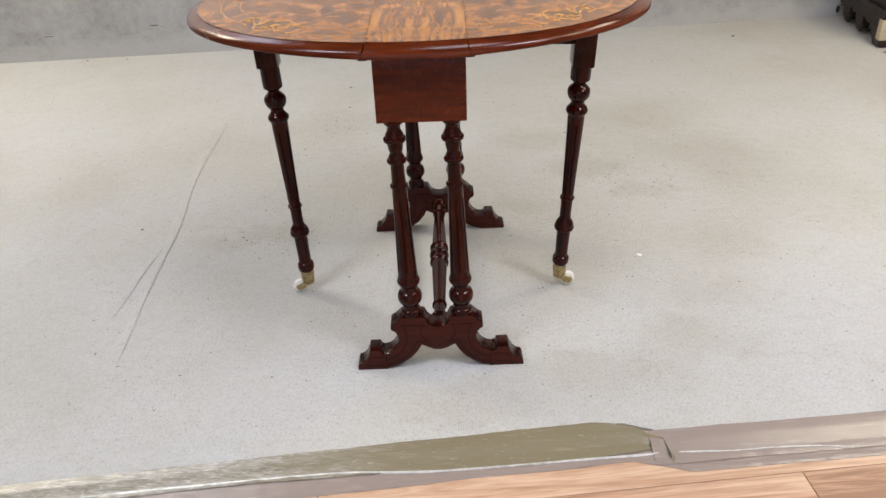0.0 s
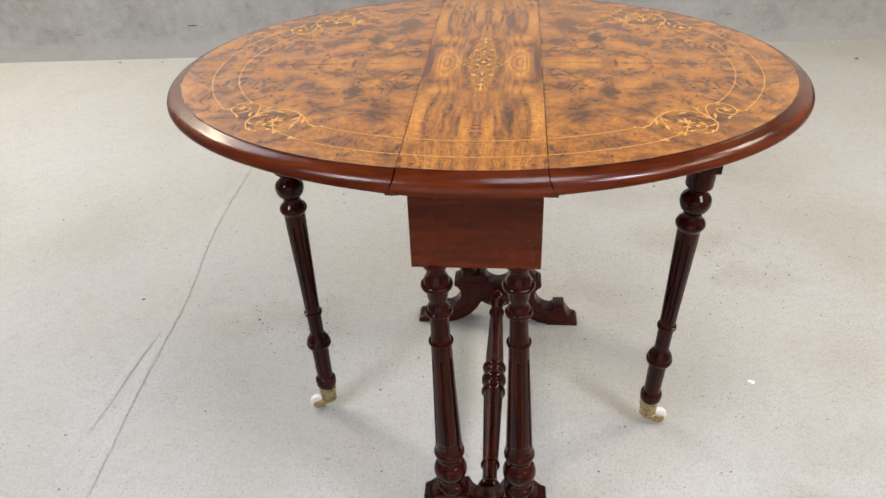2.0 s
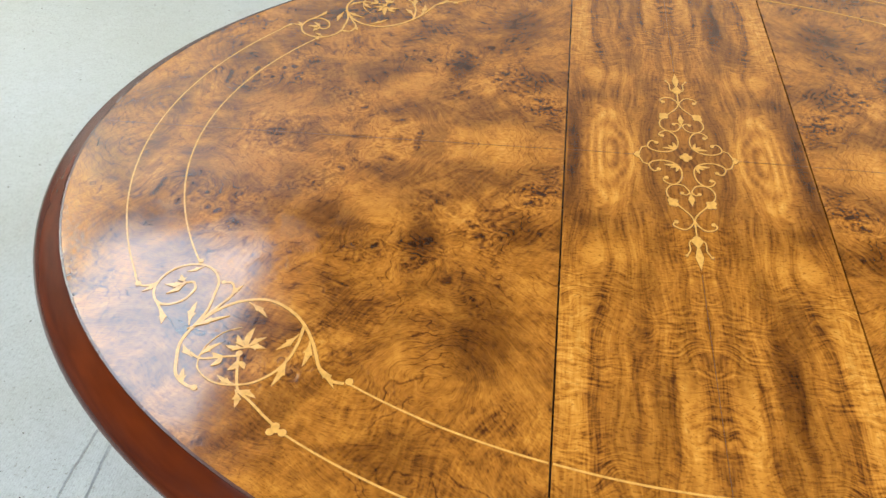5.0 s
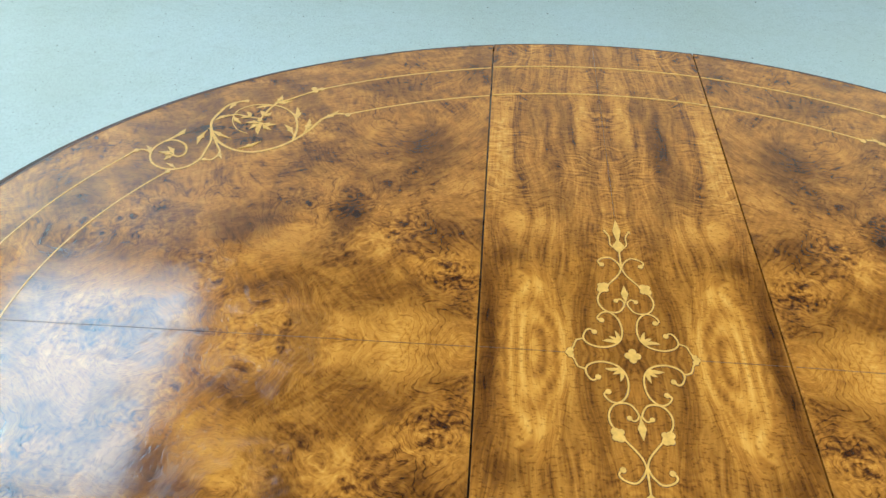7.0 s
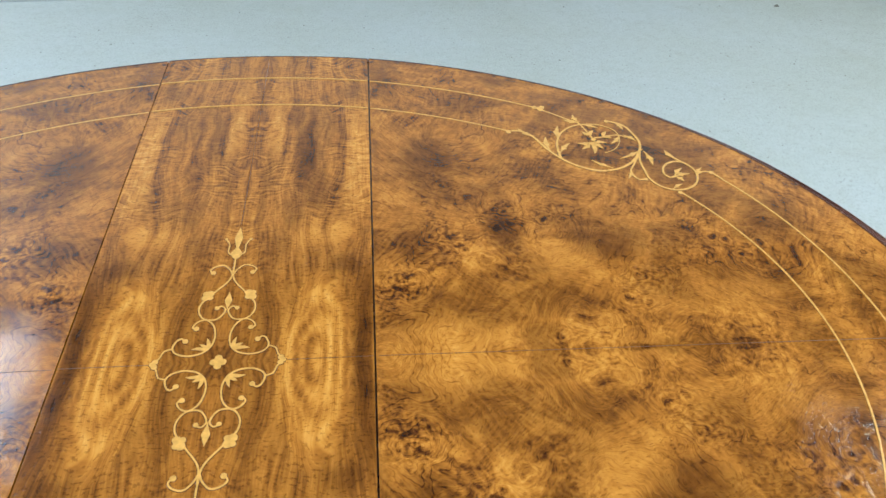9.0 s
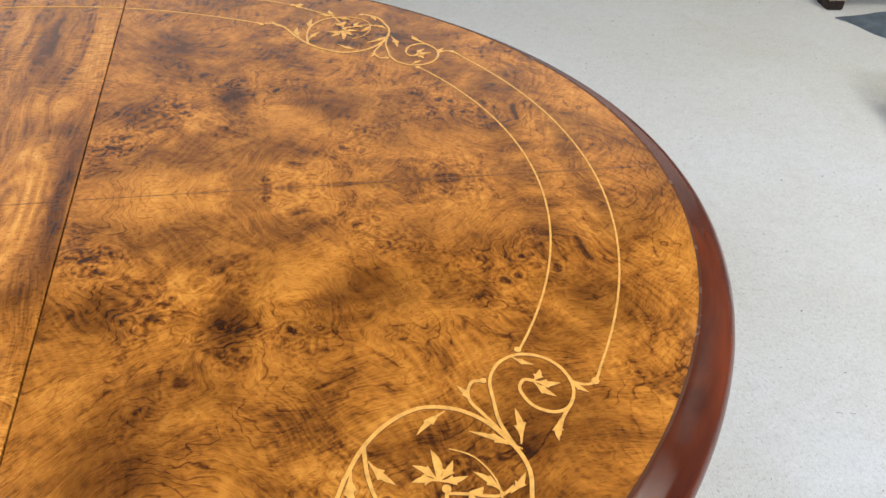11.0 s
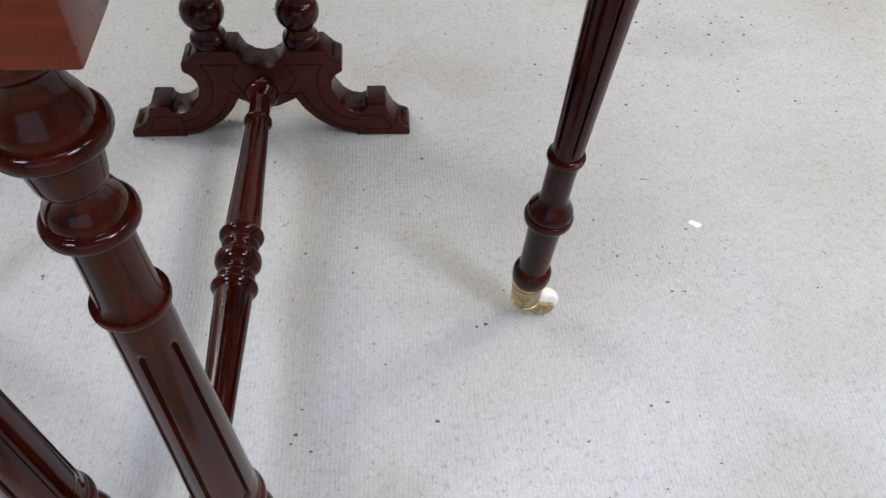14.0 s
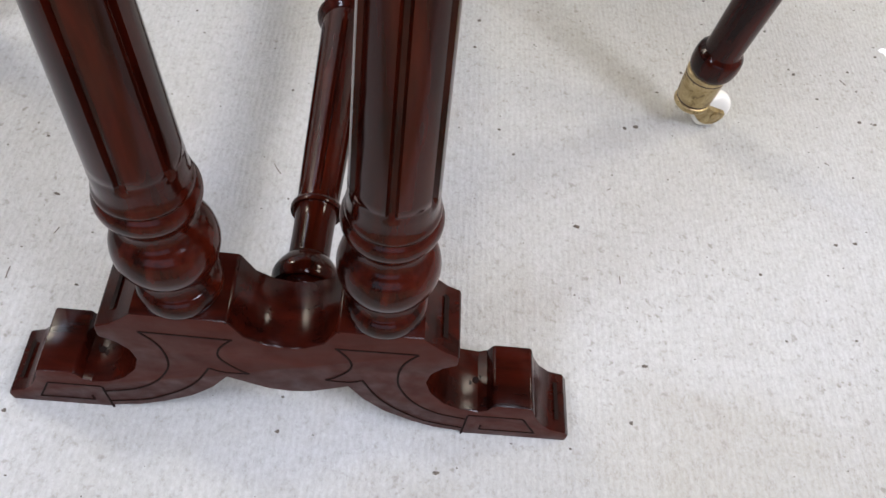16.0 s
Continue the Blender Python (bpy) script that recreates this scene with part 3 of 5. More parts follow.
def moulding(bm, cut, side):
    """side 1: right leaf, -1: left leaf."""
    rows, steps = [], 96
    for i in range(steps + 1):
        ring = []
        for d, z, aside in MOULD:
            a = cut_angle(cut + aside, d)
            x, y = rim_point(-a + 2 * a * i / steps, d)
            # the moulding is thinner away from the hinges
            thin = 0.04 + 0.18 * min(1, max(0, (x - cut - 0.01) / 0.16)) ** 0.7
            ring.append(bm.verts.new((side * x, y, 0.6994 - (0.6994 - z) * (1 - thin * min(1, (0.6994 - z) / 0.006)))))
        rows.append(ring)
    sew(bm, rows)


def short_moulding(bm, cut, front):
    """The short stretch of moulding at an end of the middle board."""
    rows, steps = [], 24
    for i in range(steps + 1):
        ring = []
        for d, z, aside in MOULD:
            a = cut_angle(cut + aside, d)
            ang = a + (math.pi - 2 * a) * i / steps
            x, y = rim_point(-ang if front else ang, d)
            ring.append(bm.verts.new((x, y, z)))
        rows.append(ring)
    sew(bm, rows)


def sew(bm, rows):
    for a, b in zip(rows, rows[1:]):
        for k in range(len(a) - 1):
            bm.faces.new((a[k], b[k], b[k + 1], a[k + 1]))
    bm.faces.new(rows[0])
    bm.faces.new(rows[-1][::-1])
    bmesh.ops.recalc_face_normals(bm, faces=bm.faces[:])


def slab(bm, outline, lo, hi):
    top = [bm.verts.new((x, y, hi)) for x, y in outline]
    low = [bm.verts.new((x, y, lo)) for x, y in outline]
    k = len(outline)
    bm.faces.new(top)
    bm.faces.new(low[::-1])
    for i in range(k):
        bm.faces.new((top[i], low[i], low[(i + 1) % k], top[(i + 1) % k]))
    bmesh.ops.recalc_face_normals(bm, faces=bm.faces[:])
    return bm


layer = [0]
# the inlay is drawn twice: once a hair wider for its scorched outline
inlay = {"grow": 0.0}


def next_height():
    """Each inlaid piece lies a hair above the last, so that no two share a plane."""
    layer[0] = (layer[0] + 1) % 23
    return 0.0002 + 0.000012 * layer[0] if not inlay["grow"] else 0.00004 + 0.000005 * layer[0]


def ribbon(bm, points, width, z=TOP_Z, flip=(1, 1), taper=False, steps=5, proud=None):
    """A flat inlaid line through points in metres."""
    proud = next_height() if proud is None else proud
    pts = [Vector((p[0] * flip[0], p[1] * flip[1])) for p in spline(points, steps)]
    rows, k = [], len(pts)
    for i, p in enumerate(pts):
        along = (pts[min(i + 1, k - 1)] - pts[max(i - 1, 0)]).normalized()
        w = width / 2 * (1 - 0.75 * i / (k - 1) if taper else 1) + inlay["grow"]
        side = Vector((-along.y, along.x)) * w
        rows.append([bm.verts.new((*(p + side * s), z + h)) for s, h in ((1.15, -0.0002), (1, proud), (-1, proud), (-1.15, -0.0002))])
    for a, b in zip(rows, rows[1:]):
        for j in range(3):
            bm.faces.new((a[j], a[j + 1], b[j + 1], b[j]))
    return bm


def petal(bm, shape, flip=(1, 1), z=TOP_Z):
    """A flat inlaid shape with a low edge."""
    k, proud = len(shape), next_height() + (0.0 if inlay["grow"] else 0.00008)
    if inlay["grow"]:
        mx, my = sum(x for x, _ in shape) / k, sum(y for _, y in shape) / k
        shape = [(x + inlay["grow"] * (x - mx) / (math.hypot(x - mx, y - my) + 1e-6), y + inlay["grow"] * (y - my) / (math.hypot(x - mx, y - my) + 1e-6)) for x, y in shape]
    top = [bm.verts.new((x * flip[0], y * flip[1], z + proud)) for x, y in shape]
    low = [bm.verts.new((x * flip[0], y * flip[1], z - 0.0002)) for x, y in shape]
    faces = [bm.faces.new(top)] + [bm.faces.new((top[i], low[i], low[(i + 1) % k], top[(i + 1) % k])) for i in range(k)]
    bmesh.ops.recalc_face_normals(bm, faces=faces)
    if faces[0].normal.z < 0:
        bmesh.ops.reverse_faces(bm, faces=faces)


def bead(bm, x, y, r, flip=(1, 1)):
    petal(bm, [(x + r * math.cos(a * math.pi / 6), y + r * math.sin(a * math.pi / 6)) for a in range(12)], flip)


def leaf_shape(bm, base, tip, width, flip=(1, 1), barbs=True):
    """A pointed leaf with two side barbs."""
    b, t = Vector(base), Vector(tip)
    along = t - b
    across = Vector((-along.y, along.x)).normalized() * width
    if barbs:
        one = [(0.0, 0.14), (0.28, 0.34), (0.40, 0.60), (0.57, 1.10), (0.60, 0.62), (0.76, 0.46), (0.90, 0.20)]
        two = [(0.0, 0.14), (0.22, 0.30), (0.34, 0.62), (0.50, 1.25), (0.51, 0.66), (0.70, 0.56), (0.88, 0.26)]
    else:
        one = two = [(0.0, 0.15), (0.2, 0.45), (0.45, 0.62), (0.7, 0.50), (0.88, 0.24)]
    bend = lambda u: across * 0.5 * math.sin(math.pi * u)
    out = [b + along * u + across * w + bend(u) for u, w in one] + [t] + [b + along * u - across * w + bend(u) for u, w in reversed(two)]
    petal(bm, [(p.x, p.y) for p in out], flip)


def mm(*pairs):
    return [(x / 1000, y / 1000) for x, y in pairs]


def corner_scroll(bm, flip):
    """The acanthus scroll at one quarter of the top."""
    f, w = flip, 0.0018
    ribbon(bm, mm((190, 219), (197, 218), (205, 211), (212, 196), (221, 182), (232, 172), (246, 166), (260, 168), (270, 174), (277, 182), (283, 193), (285, 203), (283, 213), (279, 224), (271, 230), (265, 231)), w, flip=f)
    ribbon(bm, mm((221, 182), (221, 195), (223, 206), (228, 216), (237, 224), (248, 227), (259, 226), (268, 220), (271, 213), (270, 203), (264, 193), (255, 188)), w, flip=f, taper=True)
    ribbon(bm, mm((284, 196), (279, 179), (279, 166), (280, 155), (286, 146), (296, 142), (307, 145), (314, 153), (316, 164), (311, 174), (303, 176), (295, 171), (292, 162), (295, 157), (299, 158)), w * 0.85, flip=f)
    ribbon(bm, mm((280, 186), (273, 173), (269, 166), (269, 160), (272, 155), (277, 155)), w * 0.8, flip=f)
    ribbon(bm, mm((316, 160), (321, 163), (327, 162), (333, 153)), w * 0.75, flip=f)
    ribbon(bm, mm((311, 174), (306, 180), (302, 188)), w * 0.8, flip=f)
    ribbon(bm, mm((214, 252), (226, 243), (236, 235), (243.5, 229.5), (248, 217), (250.5, 207)), w * 0.8, flip=f)
    ribbon(bm, mm((251, 208), (259, 209.5), (270, 212), (277, 208.5)), w * 0.7, flip=f)
    for base, tip, width in (((215, 192), (214.5, 211), 2.8), ((222, 189), (231.5, 201.5), 2.6), ((224, 206), (227, 225.5), 2.9), ((207, 209), (194.5, 223), 2.4), ((257, 169), (243, 179.5), 2.2),
                             ((285, 192.5), (264.5, 180.5), 2.1), ((285, 190), (287, 171.5), 2.7), ((272, 211), (262.5, 200), 2.3), ((272.5, 229.5), (276.7, 219), 2.3), ((246, 226.4), (257.7, 221.4), 2.2),
                             ((305, 180), (301, 191), 2.4), ((293, 143), (302, 149), 1.8), ((274.8, 211.5), (283, 203.4), 2.3), ((245, 230), (232.5, 233.7), 2.6), ((244.5, 230), (241.4, 241), 2.6),
                             ((316, 160), (322, 168), 1.9), ((269, 166), (264.5, 156), 1.8)):
        leaf_shape(bm, *mm(base, tip), width * 0.00085, f)
    for base, tip in (((259, 209), (263, 216.4)), ((259, 209), (265, 207.4)), ((250, 212), (244.2, 216.5)), ((250, 212), (253.2, 218))):
        leaf_shape(bm, *mm(base, tip), 0.0026, f, False)
    # an open flower of five petals
    for tip, width in (((237.3, 201.2), 2.5), ((239, 193.5), 2.5), ((247.5, 187.4), 3.4), ((255.5, 193.5), 2.6), ((260, 201.6), 2.4)):
        leaf_shape(bm, *mm((248, 202), tip), width * 0.00085, f, tip[1] > 188)
    for tip in ((311, 161), (304, 152), (307, 168)):
        leaf_shape(bm, *mm((299, 158), tip), 0.0021, f, True)
    # beads, and the three-lobed bud where the outer line ends
    for x, y, r in ((187.5, 217.5, 2.2), (297, 139, 1.7), (266.5, 231, 1.9), (250.5, 206, 1.9), (327, 162, 1.9), (277, 155, 1.5), (213.2, 252.2, 2.2), (217.6, 249.0, 2.3), (219.4, 252.4, 2.2), (216.4, 251.2, 1.6)):
        bead(bm, x / 1000, y / 1000, r / 1000, f)


def arc_y(b, xe, ye):
    """An elliptic arc with its crown at (0, b), through (xe, ye)."""
    a = xe / math.sqrt(1 - (ye / b) ** 2)
    return lambda x: b * math.sqrt(max(0, 1 - (x / a) ** 2))


def side_string(bm, a, xe, ye, side, width):
    b = ye / math.sqrt(1 - (xe / a) ** 2)
    e = math.asin(ye / b)
    ribbon(bm, [(a * math.cos(-e + 2 * e * i / 30), b * math.sin(-e + 2 * e * i / 30)) for i in range(31)], width, flip=(side, 1), steps=1)


OUTER, INNER = arc_y(0.302, 0.214, 0.252), arc_y(0.2605, 0.187, 0.219)
LINE = 0.0011


def leaf(side):
    bm = bmesh.new()
    outline = [(side * x, y) for x, y in field_outline(JOINT + 0.0005, 96)]
    ob = part("leaf", slab(bm, outline, 0.6775, TOP_Z), BURR, table, "burr walnut veneered leaf with scrolling inlay")
    bm = bmesh.new()
    moulding(bm, JOINT + (0.0016 if side < 0 else 0.0008), side)
    part("edge_moulding", bm, RIM, ob, "rounded red mahogany edge moulding")
    # Dark ribbon where field meets moulding: the shadow of the step as colour.
    bm = bmesh.new()
    a = cut_angle(JOINT + 0.0005, 0)
    ribbon(bm, [rim_point(-a + 2 * a * i / 90, 0.0005) for i in range(91)], 0.0014, flip=(side, 1), steps=1, proud=0.0002)
    part("edge_line", bm, DARK_LINE, ob)
    for reach, xe, ye in ((0.382, 0.333, 0.153), (0.3455, 0.298, 0.139)):
        bm = bmesh.new()
        side_string(bm, reach, xe, ye, side, LINE)
        part("inlaid_line", bm, BOX, ob)
    for fy in (1, -1):
        for f, xe in ((OUTER, 0.214), (INNER, 0.187)):
            bm = ribbon(bmesh.new(), [(x, f(x)) for x in np.linspace(JOINT + 0.001, xe, 14)], LINE, flip=(side, fy), steps=1)
            part("inlaid_line", bm, BOX, ob)
    for fy in (1, -1):
        bm = bmesh.new()
        corner_scroll(bm, (side, fy))
        part("inlaid_scroll", bm, BOX, ob, "pale boxwood scroll inlay")
        inlay["grow"] = 0.00018
        bm = bmesh.new()
        corner_scroll(bm, (side, fy))
        part("inlay_outline", bm, DARK_LINE, ob, "dark scorched outline of the inlay")
        inlay["grow"] = 0.0
    return ob


# both leaves hang a little below level
DROOP = 0.7
for side in (-1, 1):
    leaf(side).matrix_basis = pose(side * JOINT, 0, TOP_Z - (0.0005 if side < 0 else 0.0)) @ pose(0, 0, 0, 0, side * DROOP, 0) @ Matrix.Diagonal((1.012 if side < 0 else 1.0, 1, 1, 1)) @ pose(-side * JOINT, 0, -TOP_Z)

bm = bmesh.new()
cut = JOINT - 0.0005
a = cut_angle(cut, 0)
arc = [rim_point(a + (math.pi - 2 * a) * i / 24, 0) for i in range(25)]
middle = part("middle_board", slab(bm, arc + [(x, 2 * CY - y) for x, y in reversed(arc)], 0.6715, TOP_Z), MIDDLE, table, "figured walnut middle board with a central inlay")
for front in (True, False):
    bm = bmesh.new()
    short_moulding(bm, cut, front)
    part("edge_moulding", bm, RIM, middle, "rounded red mahogany edge moulding")
    # The same step's shadow, drawn as a narrower dark ribbon.
    bm = bmesh.new()
    ribbon(bm, [(x, y if not front else 2 * CY - y) for x, y in (rim_point(a + (math.pi - 2 * a) * i / 24, 0.0002) for i in range(25))], 0.0008, steps=1, proud=0.0002)
    part("edge_line", bm, DARK_LINE, middle)
for fy in (1, -1):
    for f in (OUTER, INNER):
        bm = ribbon(bmesh.new(), [(x, f(x)) for x in np.linspace(-JOINT + 0.001, JOINT - 0.001, 20)], LINE, flip=(1, fy), steps=1)
        part("inlaid_line", bm, BOX, middle)


def centre_scroll(bm, f):
    """One quarter of the long centre ornament."""
    w = 0.0010
    ribbon(bm, mm((0, 82), (0, 75), (0, 69), (2, 62), (8, 54), (11, 50), (15, 44), (15.5, 38), (13, 33), (9, 31), (4, 32), (0.8, 38), (3, 41.5), (6, 40)), w, flip=f)
    ribbon(bm, mm((0, 67), (2, 72), (6, 76), (11, 75), (13.5, 72), (11.5, 69)), w, flip=f)
    ribbon(bm, mm((14.5, 24), (17, 26), (14.5, 30), (10, 31), (5.5, 26), (4, 18), (5.5, 11), (10, 6.5), (17, 5), (23, 7), (25.5, 11), (24, 16), (21.5, 17.5), (19, 15)), w, flip=f)
    ribbon(bm, mm((25, 10.5), (29.5, 9), (31, 4.5), (34, 0)), w * 0.9, flip=f, steps=2)
    ribbon(bm, mm((2.5, 85), (5, 88), (5, 95), (7.5, 100)), w * 0.9, flip=f)
    for x, y, r in ((11.5, 69.5, 1.6), (14.8, 24.5, 1.6), (19.3, 15.5, 1.6), (5.6, 40, 1.4), (7.5, 100, 1.0), (11, 52, 2.4), (13.4, 48.5, 2.3), (10.6, 48.6, 1.8), (13.4, 52, 1.8)):
        bead(bm, x / 1000, y / 1000, r / 1000, f)
    for tip in ((8, 17.5), (11.5, 13), (15.5, 9.5)):
        leaf_shape(bm, *mm((7, 8.5), tip), 0.0018, f, False)


for name, material, words, grow in (("inlaid_ornament", BOX, "pale boxwood arabesque inlay", 0.0), ("inlay_outline", DARK_LINE, "dark scorched outline of the inlay", 0.0003)):
    inlay["grow"] = grow
    bm = bmesh.new()
    for fx in (1, -1):
        for fy in (1, -1):
            centre_scroll(bm, (fx, fy))
    for fy in (1, -1):
        petal(bm, mm((0, 112), (2.6, 101), (0.8, 92), (3.5, 87), (2.2, 83), (0, 81), (-2.2, 83), (-3.5, 87), (-0.8, 92), (-2.6, 101)), (1, fy))
        petal(bm, mm((0, 53), (2.2, 46), (0.6, 41), (0, 38), (-0.6, 41), (-2.2, 46)), (1, fy))
    for fx in (1, -1):
        for dx, dy in ((0, 0), (-1.2, 1.7), (-1.2, -1.7)):
            bead(bm, fx * (34 + dx) / 1000, dy / 1000, 0.0017)
    for dx, dy in ((0, 0), (2.4, 0), (-2.4, 0), (0, 2.8), (0, -2.8)):
        bead(bm, dx / 1000, dy / 1000, 0.0021)
    part(name, bm, material, middle, words)
inlay["grow"] = 0.0

# the rounded tongue of each rule joint, under the leaf's edge
for side in (-1, 1):
    bm = bmesh.new()
    part("rule_joint", box(bm, (side * JOINT - 0.006, -0.322, 0.6700), (side * JOINT + 0.006, 0.334, 0.6955), 0.001), EBONY, middle)

    bm = bmesh.new()
    reach = sorted((side * (JOINT - 0.004), side * (JOINT + 0.0115)))
    part("rule_joint", box(bm, (reach[0], -0.345, 0.6738), (reach[1], 0.350, 0.6845), 0.001), EBONY, middle)

# fine joints where the sheets of veneer meet
for ends in ([(-JOINT + 0.001, 0), (-0.035, 0)], [(0.035, 0), (JOINT - 0.001, 0)], [(0.0, -0.32), (0.0, -0.115)], [(0.0, 0.115), (0.0, 0.33)]):
    part("veneer_joint", ribbon(bmesh.new(), ends, 0.00026, steps=1, proud=0.00015), JOINTLINE, middle)
for ob, s in ((o, -1 if o.data.vertices[0].co.x < 0 else 1) for o in table.children if o.name.startswith("leaf")):
    part("veneer_joint", ribbon(bmesh.new(), [(s * (JOINT + 0.002), 0), (s * 0.42, 0)], 0.00026, steps=1, proud=0.00015), JOINTLINE, ob)

# underframe
for name, lo, hi in (("end_board", (-0.0775, -0.296, 0.5465), (0.081, -0.2615, 0.6695)), ("end_board", (-0.078, 0.287, 0.551), (0.0805, 0.307, 0.6695)),
                     ("side_rail", (-0.062, -0.2615, 0.585), (-0.044, 0.287, 0.6695)), ("side_rail", (0.047, -0.2615, 0.585), (0.065, 0.287, 0.6695))):
    bm = bmesh.new()
    part(name, box(bm, lo, hi, 0.0015), APRON, table, "plain mahogany board")

# trestle feet
BX = 0.0165
HALF = [(0, 0.104), (0.010, 0.106), (0.020, 0.112), (0.027, 0.122), (0.067, 0.122), (0.072, 0.1185), (0.080, 0.1135), (0.0885, 0.1105), (0.089, 0.100), (0.081, 0.095), (0.0755, 0.087),
        (0.074, 0.076), (0.078, 0.063), (0.087, 0.050), (0.098, 0.042), (0.109, 0.040), (0.114, 0.043), (0.117, 0.051), (0.141, 0.051), (0.145, 0.039), (0.152, 0.026), (0.160, 0.018),
        (0.171, 0.014), (0.174, 0.009), (0.174, 0.0), (0.104, 0.0), (0.102, 0.003), (0.085, 0.007), (0.068, 0.016), (0.053, 0.029), (0.041, 0.046), (0.033, 0.062), (0.024, 0.057), (0.012, 0.051), (0, 0.049)]
FEET = ((-0.2982, -0.2570, -1), (0.283, 0.323, 1))


def foot_x(x, front):
    """The front foot is not quite even: its two halves were cut a little apart."""
    marks = (-0.174, -0.141, -0.117, -0.0885, -0.067, -0.027, 0.027, 0.067, 0.0885, 0.117, 0.141, 0.174)
    stand = (-0.1572, -0.1301, -0.1085, -0.0826, -0.0617, -0.0141, 0.0403, 0.0841, 0.1046, 0.1337, 0.1575, 0.1888) if front else [BX + v for v in (-0.174, -0.1435, -0.121, -0.0930, -0.072, -0.028, 0.028, 0.072, 0.0930, 0.121, 0.1435, 0.174)]
    return float(np.interp(x, marks, stand))


def foot_z(z):
    return float(np.interp(z, (0, 0.051, 0.1105, 0.122), (0, 0.0485, 0.1117, 0.1292)))


def carve_strip(bm, pts, y, out, front, width=0.0011):
    """A carved line on an upright face at y, facing out (-1 or 1)."""
    p3 = [Vector((foot_x(x, front), foot_z(z))) for x, z in spline(pts, 4)]
    rows = []
    for i, p in enumerate(p3):
        along = (p3[min(i + 1, len(p3) - 1)] - p3[max(i - 1, 0)]).normalized()
        s = Vector((-along.y, along.x)) * width / 2
        rows.append([bm.verts.new((p.x + s.x * k, y + out * h, p.y + s.y * k)) for k, h in ((1.2, -0.0004), (0.9, 0.0004), (-0.9, 0.0004), (-1.2, -0.0004))])
    for a, b in zip(rows, rows[1:]):
        for j in range(3):
            bm.faces.new((a[j], a[j + 1], b[j + 1], b[j]))


for lo, hi, out in FEET:
    front = out < 0
    right = [(foot_x(x, front), foot_z(z)) for x, z in HALF]
    left = [(foot_x(-x, front), foot_z(z)) for x, z in reversed(HALF[1:-1])]
    bm = extrude_outline(bmesh.new(), right + left, lo, hi)
    edges = [e for e in bm.edges if len(e.link_faces) == 2 and e.calc_face_angle(0) > 0.9]
    bmesh.ops.bevel(bm, geom=edges, offset=0.0016, segments=2, affect="EDGES", profile=0.5)
    foot = part("trestle_foot", bm, FOOTWOOD, table, "carved dark mahogany trestle foot with scrolled toes", pose(BX, (lo + hi) / 2, 0, 0, 0, 0.56 if front else 0) @ pose(-BX, -(lo + hi) / 2, 0))
    # the front and back faces are duller, redder and lighter than the dark tops
    foot.data.materials.append(FOOTFACE)
    for poly in foot.data.polygons:
        poly.material_index = int(abs(poly.normal.y) > 0.9)
    for face, way in ((lo, -1), (hi, 1)):
        for s in (1, -1):
            bm = bmesh.new()
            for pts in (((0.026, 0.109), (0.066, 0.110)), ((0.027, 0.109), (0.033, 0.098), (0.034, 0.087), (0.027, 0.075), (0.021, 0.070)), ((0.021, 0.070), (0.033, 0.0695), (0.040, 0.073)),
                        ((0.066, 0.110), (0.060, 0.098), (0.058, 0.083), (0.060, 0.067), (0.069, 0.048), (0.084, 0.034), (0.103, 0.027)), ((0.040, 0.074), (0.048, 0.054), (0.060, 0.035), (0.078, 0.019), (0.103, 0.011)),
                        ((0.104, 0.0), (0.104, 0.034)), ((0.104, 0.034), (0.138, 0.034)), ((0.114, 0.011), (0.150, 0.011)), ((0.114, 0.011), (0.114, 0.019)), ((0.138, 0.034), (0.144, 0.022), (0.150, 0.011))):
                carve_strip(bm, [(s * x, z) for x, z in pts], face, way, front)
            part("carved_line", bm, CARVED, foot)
    bm = bmesh.new()
    stip = random.Random(3)
    for _ in range(46):
        x, y = stip.gauss(0, 0.008), stip.uniform(lo + 0.006, hi - 0.006)
        if abs(x) < 0.018:
            lathe(bm, [(-0.0003, 0.0007), (0.0003, 0.0005), (0.0005, 0.0002)], 6, None, 1, pose(foot_x(x, front), y, foot_z(0.104 + 0.008 * (abs(x) / 0.020) ** 2)))
    part("stippling", bm, FOOTWOOD, foot, "fine stippling in the hollow")
    for s in (1, -1):
        # slots in the sloping shoulders and toes: black faces laid on, shade in the colour
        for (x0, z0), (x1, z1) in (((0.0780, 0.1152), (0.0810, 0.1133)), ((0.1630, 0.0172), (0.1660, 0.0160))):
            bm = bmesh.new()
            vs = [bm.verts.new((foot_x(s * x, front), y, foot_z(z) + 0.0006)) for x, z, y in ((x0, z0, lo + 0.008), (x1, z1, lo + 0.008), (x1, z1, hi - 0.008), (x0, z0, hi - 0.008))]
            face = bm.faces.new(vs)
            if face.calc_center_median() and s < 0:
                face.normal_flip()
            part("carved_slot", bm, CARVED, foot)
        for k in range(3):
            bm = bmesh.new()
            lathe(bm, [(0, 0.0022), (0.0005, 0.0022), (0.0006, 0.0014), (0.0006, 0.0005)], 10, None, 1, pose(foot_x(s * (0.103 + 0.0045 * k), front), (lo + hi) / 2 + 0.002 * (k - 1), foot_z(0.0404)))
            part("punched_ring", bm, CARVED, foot)

